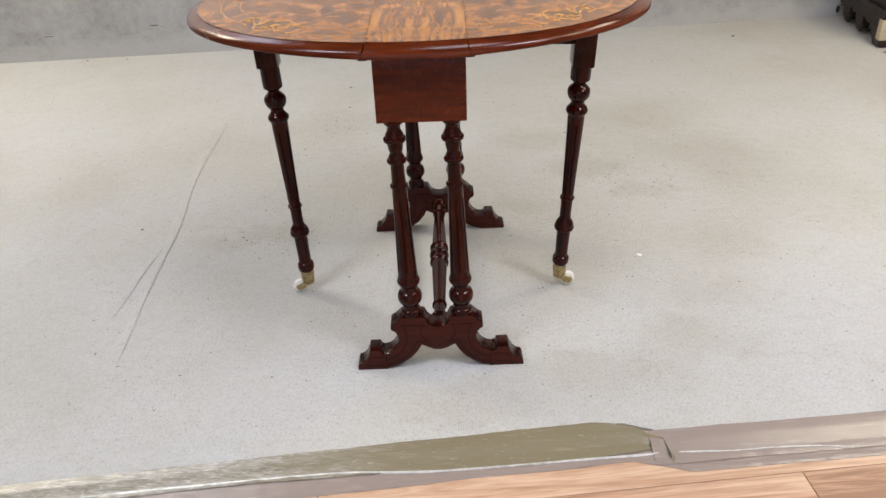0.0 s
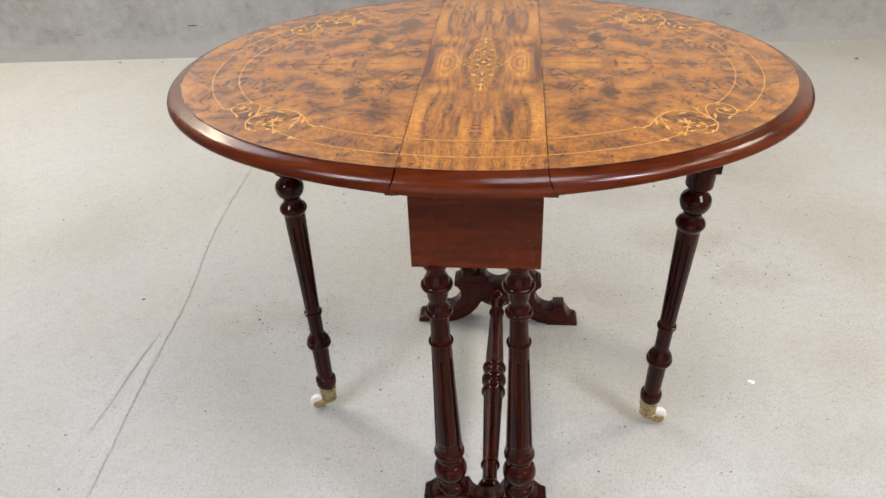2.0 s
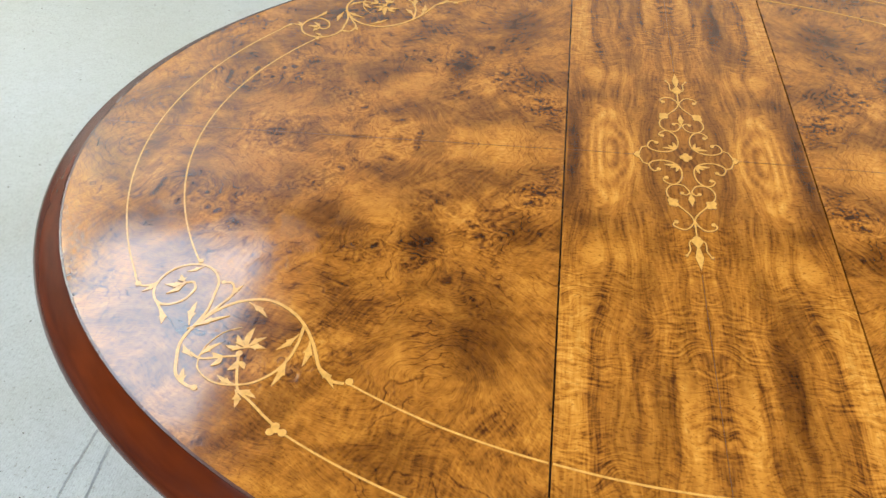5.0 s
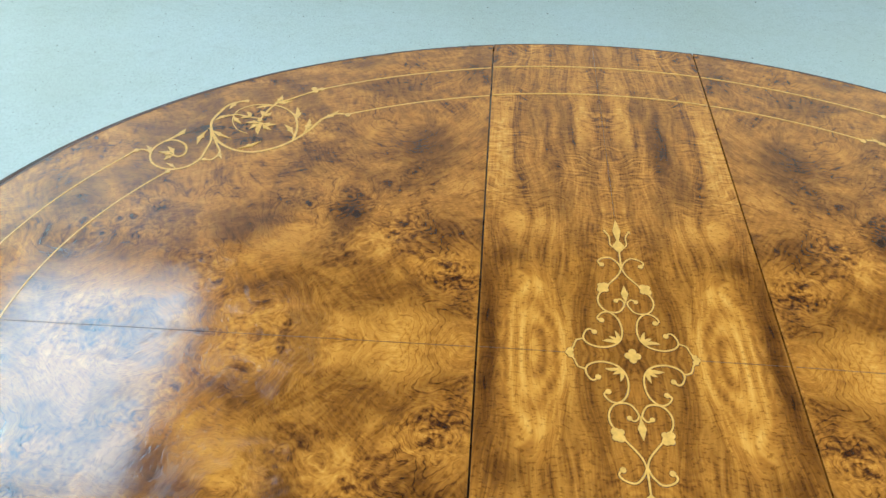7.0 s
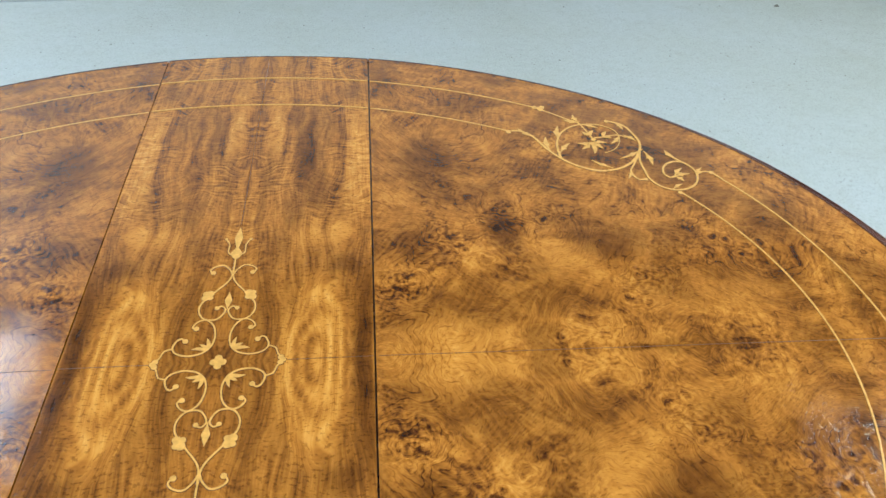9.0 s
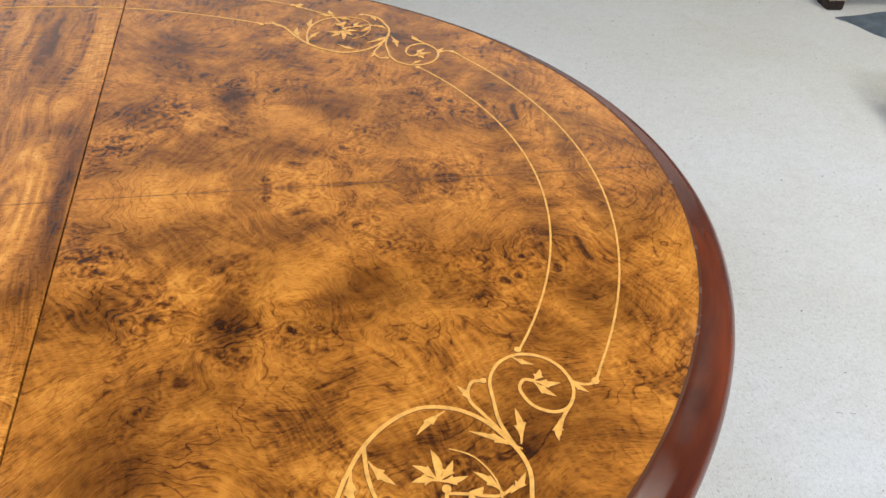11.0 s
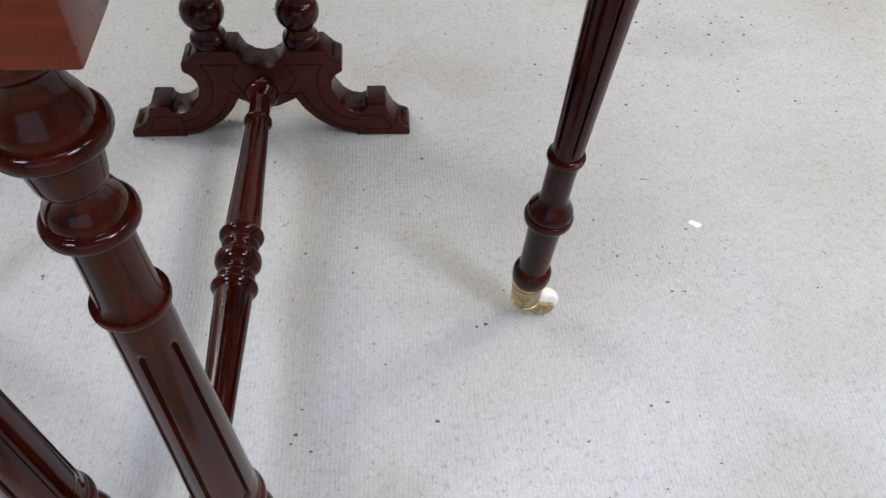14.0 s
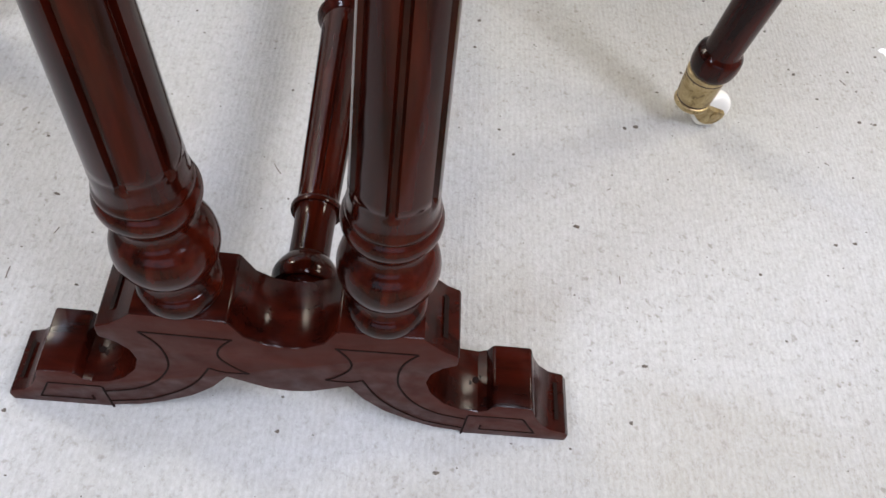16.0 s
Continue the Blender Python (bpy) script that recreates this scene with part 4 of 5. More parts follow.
# turned posts
POST = [(-0.0046, 0.0185), (-0.0040, 0.0200), (-0.0010, 0.0212), (0.0030, 0.0213), (0.0065, 0.0203), (0.0085, 0.0188), (0.0098, 0.0174), (0.0135, 0.0163), (0.0180, 0.0163), (0.0212, 0.0174), (0.0235, 0.0192), (0.0280, 0.0226), (0.0345, 0.0245), (0.0400, 0.0246), (0.0460, 0.0232),
        (0.0505, 0.0205), (0.0530, 0.0178), (0.0560, 0.0163), (0.0605, 0.0161), (0.0645, 0.0170), (0.0670, 0.0186), (0.0685, 0.0202), (0.0710, 0.0218), (0.0740, 0.0226), (0.0775, 0.0224), (0.0800, 0.0212), (0.0812, 0.0203), (0.0830, 0.0208), (0.0850, 0.0206), (0.0875, 0.0197), (0.0920, 0.0194), (0.0965, 0.0193),
        (0.1115, 0.0191), (0.1160, 0.0190), (0.16, 0.0176), (0.22, 0.0157), (0.245, 0.0150), (0.256, 0.0147), (0.262, 0.01455), (0.266, 0.01445), (0.270, 0.0144), (0.284, 0.0140),
        (0.287, 0.0140), (0.2885, 0.0165), (0.292, 0.0165), (0.294, 0.0138), (0.31, 0.0128), (0.328, 0.0124), (0.333, 0.0124), (0.335, 0.0124), (0.3362, 0.0126), (0.3368, 0.0160), (0.3385, 0.0178), (0.3408, 0.0183), (0.3430, 0.0178), (0.3442, 0.0165), (0.3446, 0.0152), (0.3470, 0.0150),
        (0.3500, 0.0140), (0.3535, 0.0122), (0.3570, 0.0115), (0.3600, 0.0118), (0.3610, 0.0128), (0.3680, 0.0138), (0.3760, 0.0148), (0.3775, 0.0152), (0.3782, 0.0185), (0.3800, 0.0203), (0.3825, 0.0208), (0.3850, 0.0203),
        (0.3865, 0.0188), (0.3870, 0.0172), (0.3900, 0.0168), (0.3945, 0.0150), (0.3990, 0.0128), (0.4040, 0.0120), (0.4090, 0.0126), (0.4110, 0.0150), (0.4130, 0.0168), (0.4185, 0.0170), (0.4195, 0.0165)]
# the upper turnings stand a little lower than drawn
POST = [(z if z < 0.1 else float(np.interp(z, (0.094, 0.29, 0.4195), (0.0830, 0.285, 0.4150))), r) for z, r in POST]
first = None
for (x0, y0, z0), (x1, y1) in (((-0.0395, -0.2795, 0.1335), (-0.0496, -0.2810)), ((0.0632, -0.2795, 0.1335), (0.0537, -0.2795)), ((-0.0422, 0.3030, 0.1335), (-0.0500, 0.2985)), ((0.0634, 0.3030, 0.1335), (0.0578, 0.2985))):
    lean = Vector((x1 - x0, y1 - y0, 0.42))
    m = Matrix.Translation((x0, y0, z0)) @ Vector((0, 0, 1)).rotation_difference(lean).to_matrix().to_4x4()
    if first is None:
        first = part("post", lathe(bmesh.new(), POST, 96, (0.0965, 0.262, 6, 0.0026)), TURNED, table, "turned and fluted dark mahogany post", m)
    else:
        again(first, m)

# turned stretcher between the feet
half = [(0, 0.0225), (0.005, 0.0218), (0.009, 0.0185), (0.012, 0.0150), (0.015, 0.0152), (0.018, 0.0178), (0.022, 0.0180), (0.025, 0.0172), (0.028, 0.0205), (0.032, 0.0222), (0.036, 0.0205), (0.039, 0.0180), (0.045, 0.0176), (0.10, 0.0158),
        (0.16, 0.0140), (0.196, 0.0128), (0.199, 0.0128), (0.201, 0.0155), (0.205, 0.0155), (0.207, 0.0125), (0.235, 0.0120), (0.238, 0.0125), (0.243, 0.0165), (0.250, 0.0195), (0.257, 0.0180), (0.2575, 0.0145), (0.262, 0.0120), (0.2725, 0.0110)]
prof = [(-z, r) for z, r in reversed(half[1:])] + half
bm = bmesh.new()
lathe(bm, prof, 96, None, 3)
for v in bm.verts:
    z, r = abs(v.co.z), math.hypot(v.co.x, v.co.y)
    phase = (math.atan2(v.co.y, v.co.x) * 6 / (2 * math.pi)) % 1.0
    if 0.05 < z < 0.19 and abs(phase - 0.5) < 0.11:
        v.co.x, v.co.y = v.co.x * (1 - 0.0022 / r), v.co.y * (1 - 0.0022 / r)
part("stretcher", bm, TURNED, table, "turned and fluted stretcher between the feet", pose(0.0165, 0.0055, 0.0885, -90, 0, 0))

# swinging gate legs on castors
LEG = [(0.056, 0.0150), (0.0585, 0.0165), (0.062, 0.0185), (0.070, 0.0192), (0.077, 0.0182), (0.0805, 0.0152), (0.085, 0.0146), (0.12, 0.0150), (0.142, 0.0154), (0.149, 0.0155), (0.152, 0.0156), (0.1535, 0.0165), (0.1545, 0.0195), (0.157, 0.0217), (0.160, 0.0224), (0.1635, 0.0222), (0.1656, 0.0212), (0.1660, 0.0202), (0.1685, 0.0207), (0.172, 0.0202), (0.1755, 0.0184), (0.180, 0.0158),
       (0.186, 0.0130), (0.20, 0.0127), (0.222, 0.0128), (0.228, 0.0128), (0.2310, 0.0128), (0.2325, 0.0158), (0.2370, 0.0160), (0.2385, 0.0130), (0.244, 0.0131), (0.249, 0.0132), (0.28, 0.0138), (0.36, 0.0158), (0.398, 0.0168), (0.412, 0.0172), (0.420, 0.0174), (0.4255, 0.0176), (0.434, 0.0178), (0.440, 0.0180), (0.444, 0.0192), (0.449, 0.0222), (0.454, 0.0228), (0.459, 0.0200),
       (0.464, 0.0155), (0.469, 0.0142), (0.473, 0.0160), (0.479, 0.0210), (0.488, 0.0236), (0.497, 0.0220), (0.503, 0.0165), (0.507, 0.0130), (0.510, 0.0125), (0.513, 0.0150), (0.517, 0.0200), (0.524, 0.0208), (0.54, 0.0208), (0.556, 0.0205)]


LEG_MARKS = (0.056, 0.070, 0.167, 0.2348, 0.454, 0.488, 0.524, 0.556)


def gate(side, foot, head, turn, marks):
    """foot and head: the leg's axis at the floor and at the top."""
    lean = Vector(head) - Vector(foot)
    m = Matrix.Translation(foot) @ Vector((0, 0, 1)).rotation_difference(lean).to_matrix().to_4x4()
    ob = part("gate_leg", lathe(bmesh.new(), [(float(np.interp(z, LEG_MARKS, marks)), r) for z, r in LEG], 96, (marks[3] + 0.009, marks[4] - 0.027, 6, 0.0024)), TURNED, table, "turned and fluted swinging leg", m)
    bm = bmesh.new()
    part("leg_block", box(bm, (-0.022, -0.022, 0.555), (0.022, 0.022, 0.6735), 0.002), TURNED, ob)
    bm = bmesh.new()
    part("gate_arm", box(bm, (-0.235, -0.011, 0.60), (-0.0225, 0.011, 0.6725), 0.002), TURNED, ob).matrix_basis = pose(0, 0, 0, 0, 0, 0 if side > 0 else 180)
    bm = bmesh.new()
    lathe(bm, [(0.029, 0.0110), (0.030, 0.0140), (0.034, 0.0150), (0.050, 0.0160), (0.0555, 0.0166), (0.0565, 0.0160)], 32)
    lathe(bm, [(0.022, 0.010), (0.024, 0.0145), (0.028, 0.0148), (0.0295, 0.010)], 28)
    # the horn that carries the wheel
    for k in (-1, 1):
        rows = []
        for i, (x, z, h) in enumerate(spline([(-0.004, 0.0255, 0.0030), (0.004, 0.0225, 0.0065), (0.011, 0.0180, 0.0090), (0.0185, 0.0150, 0.0088), (0.0255, 0.0145, 0.0066), (0.0300, 0.0165, 0.0025)], 4)):
            rows.append([bm.verts.new((side * x, k * y, z + s * h)) for y, s in ((0.0068, -1), (0.0100, -0.8), (0.0100, 0.8), (0.0068, 1))])
        for p, q in zip(rows, rows[1:]):
            for j in range(4):
                bm.faces.new((p[j], p[(j + 1) % 4], q[(j + 1) % 4], q[j]))
        bm.faces.new(rows[0])
        bm.faces.new(rows[-1])
        lathe(bm, [(0, 0.004), (0.001, 0.004), (0.002, 0.0025)], 14, None, 1, pose(side * 0.0215, k * 0.0100, 0.0165, -90 * k))
    bmesh.ops.recalc_face_normals(bm, faces=bm.faces[:])
    castor = part("castor", bm, BRASS, table, "worn brass castor", Matrix.Translation((foot[0] + lean.x * 0.07, foot[1] + lean.y * 0.07, 0)) @ pose(0, 0, 0, 0, 0, turn) @ Matrix.Diagonal((1, 1, marks[0] / 0.056, 1)))
    for z, r in ((0.0295, 0.0138), (0.0525, 0.0162)):
        bm = lathe(bmesh.new(), [(z - 0.0006, r - 0.001), (z - 0.0004, r + 0.0003), (z + 0.0004, r + 0.0003), (z + 0.0006, r - 0.001)], 32, None, 1)
        part("groove", bm, EBONY, castor, "tarnished groove")
    bm = bmesh.new()
    lathe(bm, [(-0.0065, 0.006), (-0.0062, 0.0120), (-0.0050, 0.0150), (-0.0022, 0.0163), (0.0022, 0.0163), (0.0050, 0.0150), (0.0062, 0.0120), (0.0065, 0.006)], 32, None, 3, pose(side * 0.0215, 0, 0.0163, 90))
    part("wheel", bm, CERAMIC, castor, "cream ceramic wheel")


gate(-1, (-0.3005, 0.008, 0.0), (-0.3275, 0.030, 0.665), 8, (0.0575, 0.0718, 0.1666, 0.2294, 0.4445, 0.4806, 0.5165, 0.556))
gate(1, (0.2995, -0.001, 0.0), (0.3255, -0.040, 0.665), 12, (0.0630, 0.0775, 0.1725, 0.2442, 0.4578, 0.4960, 0.5310, 0.556))


# ---- edge of the carpet and the planks in front ----
def tape(name, x0, x1, near, far, material, label, lift, drop=0.35):
    """A wrinkled strip of tape from the carpet's edge down onto the planks."""
    bm = bmesh.new()
    nx, ny, rows = max(8, int((x1 - x0) * 200)), 14, []
    for i in range(nx + 1):
        x = x0 + (x1 - x0) * i / nx
        row = []
        for j in range(ny + 1):
            v = j / ny
            wob = 0.004 * noise.noise((x * 6, v * 0.7, lift * 900))
            y = far(x) + (near(x) - far(x)) * v + (wob if j in (0, ny) else 0)
            ridge = 0.0022 * math.exp(-((v - 0.86) / 0.09) ** 2) * (0.5 + noise.noise((x * 5, 2.0, 1.0)))
            z = lift + (0.0012 if v < drop else 0.0012 - 0.0066 * min(1, (v - drop) / 0.4)) + 0.0010 * noise.noise((x * 40, v * 3, 4.0)) + max(0, ridge)
            row.append(bm.verts.new((x, y, max(z, -0.0062 + lift))))
        rows.append(row)
    for a, b in zip(rows, rows[1:]):
        for j in range(ny):
            bm.faces.new((a[j], a[j + 1], b[j + 1], b[j]))
    bmesh.ops.recalc_face_normals(bm, faces=bm.faces[:])
    if bm.faces[0].normal.z < 0:
        bmesh.ops.reverse_faces(bm, faces=bm.faces[:])
    return structure(name, bm, material, label, "tape")


def torn(x):
    """The far edge of the olive tape, torn off raggedly at its east end."""
    return float(np.interp(x, (0.30, 0.335, 0.348, 0.376, 0.390, 0.405, 0.435), (0.004, -0.003, -0.009, -0.0165, -0.030, -0.042, -0.056))) + (0.005 * noise.noise((x * 140, 3.0, 1.0)) if x > 0.36 else 0)


olive = tape("trim_1", -3.0, 0.435, lambda x: EDGE(x) - 0.052 - 0.028 * math.exp(-((x - 0.25) / 0.3) ** 2), lambda x: EDGE(x) + torn(x), TAPE, "olive-brown tape, creased and scuffed, over the carpet edge", 0.0012)
tape("trim_2", 0.400, 3.2, lambda x: -0.5365 + 0.0735 * x - 0.075, lambda x: -0.5365 + 0.0735 * x + 0.004, TAPE_CLEAR, "shiny grey-brown tape over the carpet edge", 0.0008)
tape("trim_3", -3.0, 3.2, lambda x: (-0.5125 + 0.107 * x if x < 0.36 else EDGE(max(x, 0.43)) if x > 0.46 else -0.474 - 0.0287 * (x - 0.36) / 0.1) - 0.096, lambda x: EDGE(x) - 0.045, TAPE_CLEAR, "brown tape under the olive strip", -0.0004, -0.5)

# the olive tape's lower edge is folded up; its highlight is put into pale colour
for pts in ([(-0.62, -0.040, 1), (-0.50, -0.042, 3.5), (-0.40, -0.0435, 3.5), (-0.319, -0.045, 3), (-0.169, -0.050, 2), (-0.06, -0.063, 1.6), (0.018, -0.071, 1.1), (0.166, -0.078, 0.9), (0.29, -0.082, 1.4), (0.37, -0.086, 1.6), (0.41, -0.086, 1.0)],
            [(0.447, -0.050, 1.2), (0.50, -0.054, 1.6), (0.547, -0.058, 1.0), (0.61, -0.058, 0.8), (0.672, -0.061, 1.8), (0.72, -0.066, 1.2), (0.76, -0.073, 0.8)]):
    bm, rows = bmesh.new(), []
    for x, off, w in spline([(x, EDGE(x) + off, w) for x, off, w in pts], 6):
        w = w / 1000 * (1 + 0.5 * noise.noise((x * 30, 1.0, 2.0)))
        rows.append([bm.verts.new((x, off + k * w, z)) for k, z in ((-1.0, -0.0062), (-0.5, -0.0030), (0.4, -0.0016), (1.2, -0.0040))])
    for a, b in zip(rows, rows[1:]):
        for j in range(3):
            bm.faces.new((a[j], b[j], b[j + 1], a[j + 1]))
    part("tape_fold", bm, TAPE_EDGE, olive, "folded edge of the tape with its highlight as pale colour")

planks = tagged(new("planks"), "warm brown oak-effect laminate planks", "floor", kind="structure")
pm = bpy.data.meshes.new("plank")
bm = box(bmesh.new(), (0.0006, 0.0006, -0.016), (1.2794, 0.1914, -0.0066), 0.0008)
bm.to_mesh(pm)
bm.free()
pm.materials.append(LAMINATE)
turn = math.atan(0.09)
lay = pose(0, -0.6705, 0, 0, 0, math.degrees(turn))
for row in range(17):
    shift = 0.653 - 1.28 * 3 + (0.43, 0, 0.85, 0.21)[row % 4]
    y = 0.006 - 0.192 * row
    west, east = ((x + y * math.sin(turn)) / math.cos(turn) for x in (-2.995, 3.18))
    for col in range(-1, 6):
        x0, x1 = max(shift + 1.28 * col, west), min(shift + 1.28 * (col + 1), east)
        if x1 - x0 < 0.03 or (lay @ Vector((x1, y, 0))).y < -3.41:
            continue
        cut = pm
        if x1 - x0 < 1.279:
            cut = bpy.data.meshes.new("plank")
            bm = box(bmesh.new(), (0.0006, 0.0006, -0.016), (x1 - x0 - 0.0006, 0.1914, -0.0066), 0.0008)
            bm.to_mesh(cut)
            bm.free()
            cut.materials.append(LAMINATE)
        ob = new("plank", cut)
        ob.parent = planks
        ob.matrix_basis = lay @ pose(x0, y, 0)

# ---- things at the back ----
def carved_chest():
    ob = tagged(new("carved_chest"), "dark carved oak chest with scalloped base and worn pale corner", "chest")
    long, deep, tall = 0.62, 0.42, 0.62
    bm = bmesh.new()
    part("body", box(bm, (0.02, 0.0, 0.13), (deep, long, tall), 0.006), OAK, ob)
    bm = bmesh.new()
    part("moulding", box(bm, (0.004, -0.006, 0.128), (deep, long, 0.152), 0.006), OAK, ob)
    bm = bmesh.new()
    part("lid", box(bm, (-0.01, -0.02, tall), (deep + 0.01, long, tall + 0.03), 0.008), OAK, ob)
    # scalloped apron along the face: lobes that hang to the floor with notches between
    lobes = [(0.0, 0.0), (0.0, 0.13), (long, 0.13), (long, 0.05)]
    n = 4
    for i in range(n):
        a, b = long - long * i / n, long - long * (i + 1) / n
        w = a - b
        lobes += [(a - 0.10 * w, 0.075), (a - 0.22 * w, 0.030), (a - 0.42 * w, 0.012), (a - 0.62 * w, 0.022), (a - 0.72 * w, 0.055), (a - 0.62 * w, 0.072), (a - 0.74 * w, 0.085), (a - 0.88 * w, 0.070)] if i < n - 1 else [(a - 0.2 * w, 0.07), (a - 0.45 * w, 0.035), (a - 0.62 * w, 0.0)]
    bm = extrude_outline(bmesh.new(), lobes, 0.0, 0.035)
    part("apron", bm, OAK, ob, "scalloped and scrolled apron").matrix_basis = Matrix(((0, 1, 0, 0.004), (1, 0, 0, 0), (0, 0, 1, 0), (0, 0, 0, 1)))
    for k in range(1, n):
        bm = bmesh.new()
        lathe(bm, [(-0.006, 0.002), (-0.006, 0.010), (-0.002, 0.020), (0.004, 0.022), (0.010, 0.02)], 18, None, 2, pose(0.0, long * k / n + 0.055, 0.034, 0, 90, 0))
        part("scroll", bm, OAK, ob)
    bm = box(bmesh.new(), (0.0, -0.012, 0.0), (0.055, 0.03, 0.03), 0.008)
    part("foot", bm, OAK, ob)
    bm = bmesh.new()
    box(bm, (0.0, -0.008, 0.030), (0.058, 0.034, 0.115), 0.004)
    part("worn_corner", bm, PALE, ob, "pale bare wood corner")
    bm = bmesh.new()
    part("foot", box(bm, (deep - 0.06, 0.0, 0.0), (deep, 0.06, 0.13), 0.006), OAK, ob)
    return ob


carved_chest().matrix_world = pose(1.89, 1.735, 0, 0, 0, -5)


def storage_box():
    ob = tagged(new("storage_box"), "white plastic storage box with rounded corners", "box")
    bm = box(bmesh.new(), (0, -0.36, 0.0), (0.42, 0, 0.17))
    bmesh.ops.bevel(bm, geom=[e for e in bm.edges if abs(e.verts[0].co.z - e.verts[1].co.z) > 0.1], offset=0.03, segments=5, affect="EDGES", profile=0.5)
    for v in bm.verts:
        if v.co.z < 0.1:
            v.co.x, v.co.y = 0.21 + (v.co.x - 0.21) * 0.93, -0.18 + (v.co.y + 0.18) * 0.93
    part("tub", bm, WHITE, ob)
    bm = box(bmesh.new(), (-0.008, -0.368, 0.17), (0.428, 0.008, 0.19), 0.006)
    part("lid", bm, WHITE, ob)
    return ob


storage_box().matrix_world = pose(1.716, 1.125, 0, 0, 0, -9)


def dark_patch():
    """A sheet in low rumpled folds, added for an unidentified dark patch of floor."""
    bm = bmesh.new()
    rows, n = [], 30
    for i in range(n + 1):
        u = i / n
        west = 1.865 + 0.20 * (1 - u) + 0.012 * math.sin(9 * u)
        row = []
        for j in range(n + 1):
            v = j / n
            x, y = west + (2.46 - west) * v, 1.375 + 0.30 * u + 0.010 * math.sin(7 * v)
            rim = min(1, 9 * v, 9 * (1 - v), 9 * u, 9 * (1 - u))
            row.append(bm.verts.new((x, y, rim * (0.022 + 0.014 * noise.noise((7 * x, 9 * y, 0))) - 0.001 * (1 - rim))))
        rows.append(row)
    for a, b in zip(rows, rows[1:]):
        for j in range(n):
            bm.faces.new((a[j], a[j + 1], b[j + 1], b[j]))
    bmesh.ops.solidify(bm, geom=bm.faces[:], thickness=-0.0015)
    return tagged(mesh_object("floor_cloth", bm, SLATE), "rumpled slate-blue sheet standing in for an unidentified dark patch beside the chest", "cloth")


dark_patch()


# ---- small things on the floor ----
def crumb(bm, x, y, size, rnd, flat=0.45):
    k = rnd.choice((5, 6, 7))
    a0, st = rnd.random() * 6.3, rnd.uniform(0.5, 1.0)
    ring = []
    for i in range(k):
        a = a0 + 2 * math.pi * i / k
        r = size * rnd.uniform(0.6, 1.2)
        ring.append((x + r * math.cos(a), y + r * math.sin(a) * st))
    low = [bm.verts.new((px, py, -0.0004)) for px, py in ring]
    mid = bm.verts.new((x, y, size * flat + 0.0006))
    for i in range(k):
        bm.faces.new((low[i], low[(i + 1) % k], mid))


rnd = random.Random(7)
bm = bmesh.new()
KNOWN = [(-0.819, 0.339, 6), (-0.520, 0.275, 6), (-0.508, 0.260, 4), (-0.145, 0.162, 3.5), (-0.338, 1.461, 8), (-0.322, 1.24, 6), (-0.438, 0.858, 5), (0.445, 0.927, 5), (0.541, 0.529, 4), (-0.212, 0.063, 3), (0.071, -0.134, 3), (-0.243, -0.44, 2.6), (-0.342, -0.458, 2.4), (-1.59, 1.95, 8), (-1.41, 1.955, 8), (1.357, 1.975, 12), (-0.98, 0.443, 2.6),
         (-1.198, 0.694, 3), (-0.211, 0.059, 2), (0.262, -0.014, 3.6), (0.252, -0.017, 3), (0.472, 0.023, 2.8), (0.067, -0.143, 2.6), (0.205, -0.125, 3.2), (0.890, 0.102, 3.4), (0.47, -0.178, 2.4), (0.005, -0.306, 2), (0.106, -0.324, 3), (0.144, -0.035, 2)]
for x, y, s in KNOWN:
    crumb(bm, x, y, s / 1000, rnd)
for _ in range(140):
    crumb(bm, rnd.uniform(-1.6, 1.6), rnd.uniform(-0.45, 1.9), rnd.uniform(0.0012, 0.0034), rnd, 0.3)
for _ in range(60):
    crumb(bm, rnd.uniform(-1.7, 1.8), rnd.uniform(-0.46, 2.0), rnd.uniform(0.0014, 0.0030), rnd)
for _ in range(1700):
    crumb(bm, rnd.uniform(-1.7, 1.8), rnd.uniform(-0.46, 2.0), 0.0009 + 0.0016 * rnd.random() ** 3 * (1 + rnd.random()), rnd)
for _ in range(420):
    crumb(bm, rnd.uniform(-0.6, 0.9), rnd.uniform(-0.46, 0.7), 0.0006 + 0.0012 * rnd.random() ** 2, rnd)
for cx, cy, s in ((-0.42, 0.98, 0.07), (-0.36, 1.12, 0.05), (0.62, 0.62, 0.1), (0.55, 0.45, 0.12), (-0.50, 0.30, 0.06), (-0.38, 0.28, 0.05)):
    for _ in range(34):
        crumb(bm, rnd.gauss(cx, s), rnd.gauss(cy, s), rnd.uniform(0.0009, 0.0034), rnd)
tagged(mesh_object("floor_debris", bm, DIRT), "dark crumbs and grit scattered on the carpet", "debris", kind="stuff")

bm = bmesh.new()
for _ in range(80):
    x, y, a = rnd.uniform(-1.1, 1.2), rnd.uniform(-0.46, 0.8), rnd.random() * 6.3
    pts, bend = [], rnd.uniform(-1, 1) * 40
    size = rnd.uniform(0.004, 0.012)
    for i in range(6):
        pts.append((x, y))
        x, y, a = x + size / 5 * math.cos(a), y + size / 5 * math.sin(a), a + bend * size / 5
    ribbon(bm, pts, rnd.uniform(0.0003, 0.0006), z=0.0003, steps=2)
tagged(mesh_object("carpet_fibres", bm, HAIR), "loose brown fibres and hairs on the carpet", "fibres", kind="stuff")

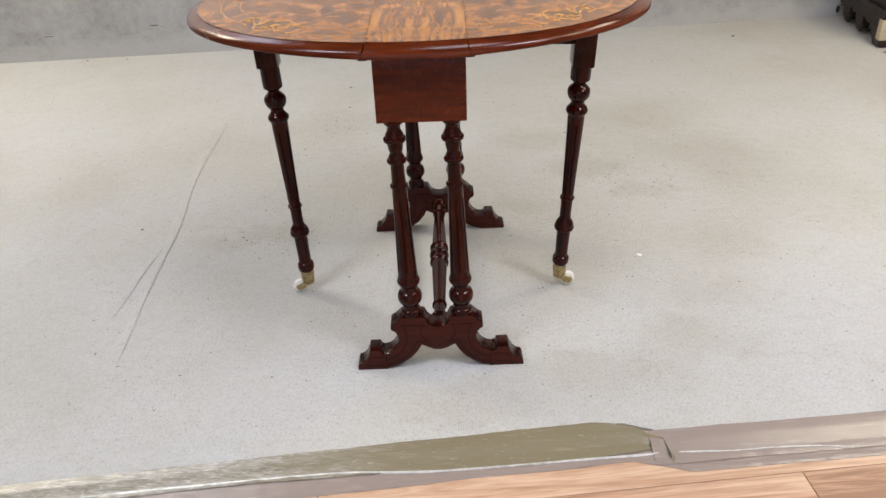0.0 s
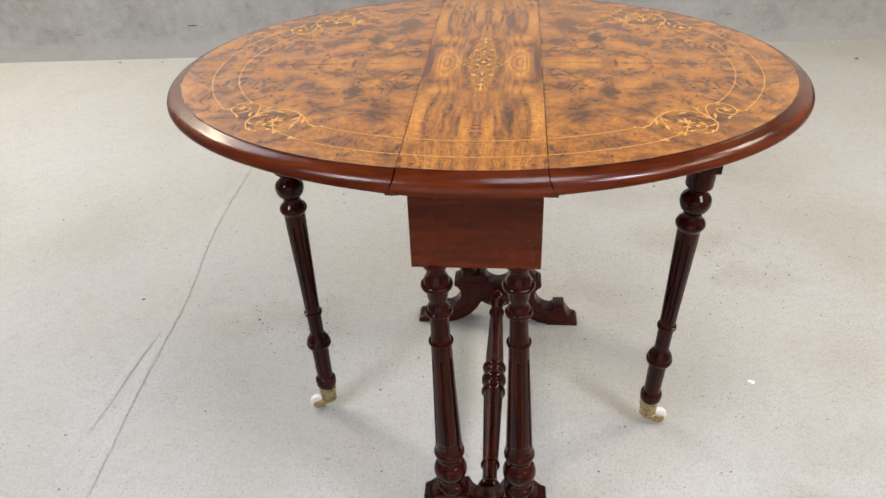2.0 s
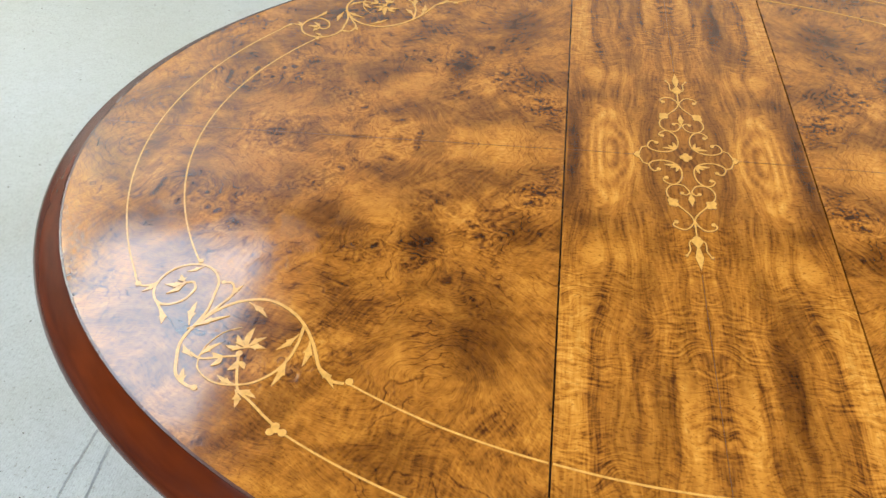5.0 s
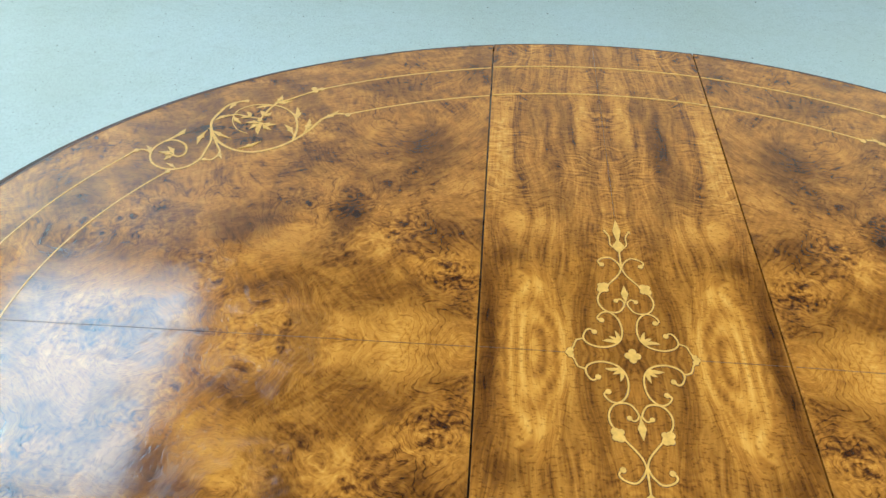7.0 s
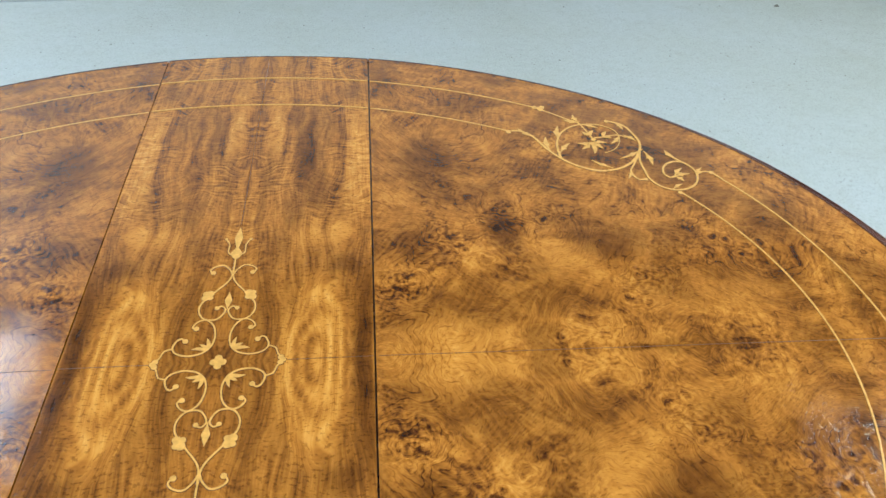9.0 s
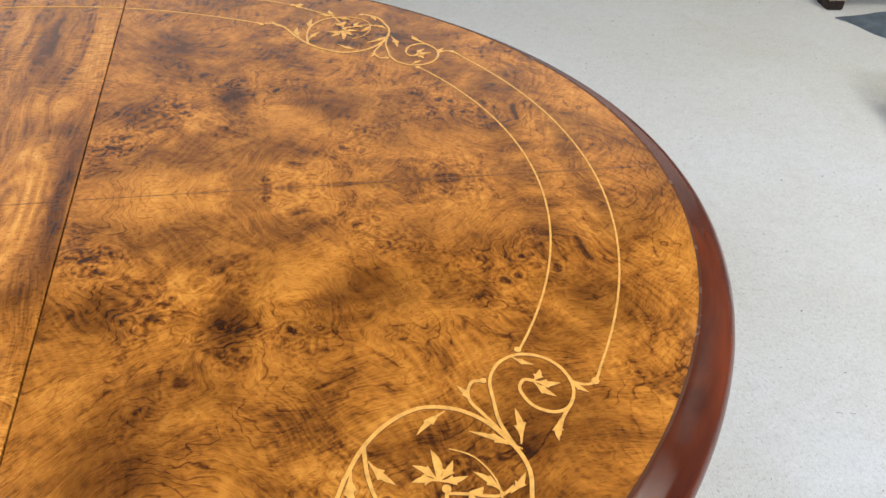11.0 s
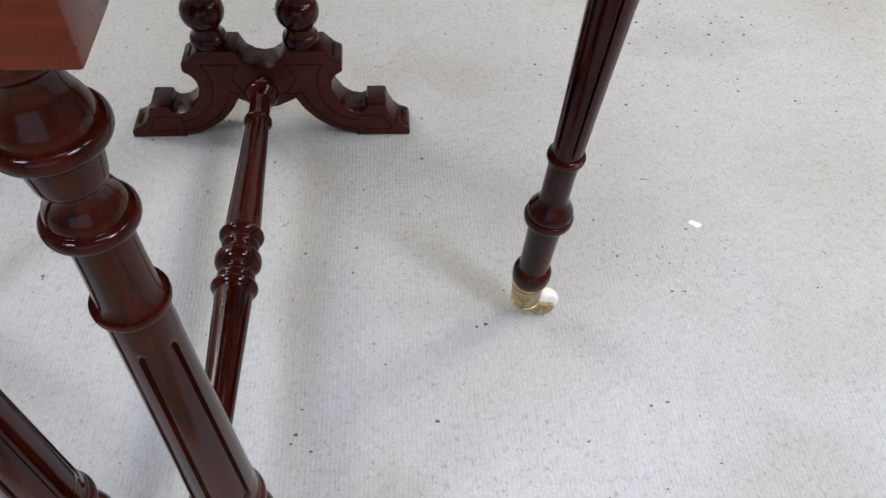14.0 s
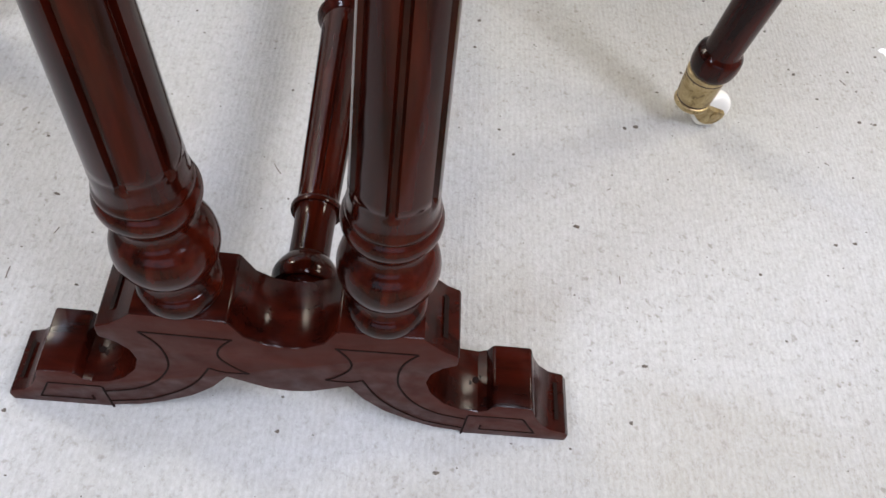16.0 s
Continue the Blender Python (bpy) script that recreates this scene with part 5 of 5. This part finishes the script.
bm = bmesh.new()
outline = ((-0.009, 0.006), (-0.004, 0.0085), (0.0005, 0.004), (0.0035, 0.0015), (0.008, -0.001), (0.009, -0.006), (0.004, -0.0085), (-0.001, -0.005), (-0.0035, 0.0), (-0.008, 0.001))
vs = [bm.verts.new((x, y, 0.0016 + 0.0016 * math.sin(300 * x + 200 * y))) for x, y in outline]
low = [bm.verts.new((v.co.x, v.co.y, v.co.z - 0.0007)) for v in vs]
bm.faces.new(vs)
bm.faces.new(low[::-1])
for i in range(len(vs)):
    bm.faces.new((low[i], low[(i + 1) % len(vs)], vs[(i + 1) % len(vs)], vs[i]))
bmesh.ops.recalc_face_normals(bm, faces=bm.faces[:])
scrap = tagged(mesh_object("paper_scrap", bm, PAPER), "tiny white scrap of paper on the carpet", "scrap")
scrap.matrix_world = pose(0.523, 0.120, 0) @ Matrix.Diagonal((0.72, 0.68, 1, 1))

flakes = bmesh.new()
for x, y, size in ((1.335, 2.175, 4.5), (1.36, 2.182, 3.5), (1.586, 2.085, 5), (1.30, 2.17, 2.5)):
    crumb(flakes, x, y, size / 1000, rnd, 0.5)
tagged(mesh_object("paint_flakes", flakes, PAPER), "small white paint flakes along the foot of the wall", "flakes", kind="stuff")

# creases in the carpet: a low fold with a thin darker lip on one side
for pts, wide, high in (([(-0.758, 1.14), (-0.756, 0.96), (-0.750, 0.647), (-0.717, 0.363), (-0.708, 0.16), (-0.702, 0.0), (-0.692, -0.123), (-0.684, -0.26)], 0.016, 0.0032), ([(-0.718, 0.262), (-0.738, 0.15), (-0.746, 0.01), (-0.754, -0.10)], 0.013, 0.0026)):
    bm, lip = bmesh.new(), bmesh.new()
    path, rows, edge = spline(pts, 14), [], []
    for i, p in enumerate(path):
        w = wide * (1 + 0.35 * noise.noise((i * 0.35, 3, 1)))
        x = p[0] + 0.003 * noise.noise((i * 0.5, 7, 2))
        ease = min(1, i / 10, (len(path) - 1 - i) / 6)
        h = high * ease
        rows.append([bm.verts.new((x + w * s, p[1], z)) for s, z in ((-1.8, -0.0005), (-0.9, 0.5 * h), (-0.3, h), (0.05, 0.8 * h), (0.25, -0.0006))])
        thin = 0.0005 * ease * (0.35 + abs(noise.noise((i * 0.8, 1, 5))) * 1.6) + 0.0001
        edge.append([lip.verts.new((x + w * 0.25 + s * thin, p[1], z)) for s, z in ((-1.0, 0.0004), (1.2, 0.0002))])
    for mesh, strip in ((bm, rows), (lip, edge)):
        for a, b in zip(strip, strip[1:]):
            for j in range(len(a) - 1):
                mesh.faces.new((a[j], a[j + 1], b[j + 1], b[j]))
        bmesh.ops.recalc_face_normals(mesh, faces=mesh.faces[:])
    part("crease", bm, CARPET, floor)
    part("soiled_lip", lip, LIP, floor, "thin darker line along the fold")

# scuffs on the wall
bm = bmesh.new()
for x, z, w, h in ((-1.275, 0.135, 0.045, 0.006), (-1.24, 0.128, 0.012, 0.003), (-1.75, 0.11, 0.05, 0.003), (0.9, 0.12, 0.02, 0.004), (0.84, 0.09, 0.012, 0.003), (1.05, 0.05, 0.012, 0.003)):
    pts = [(w / 2 * math.cos(a), h / 2 * math.sin(a)) for a in np.linspace(0, 2 * math.pi, 9)[:-1]]
    bm.faces.new([bm.verts.new((x + px, -0.0012, z + pz)) for px, pz in pts])
part("scuff", bm, DIRT, wall_north, "dark scuff mark")
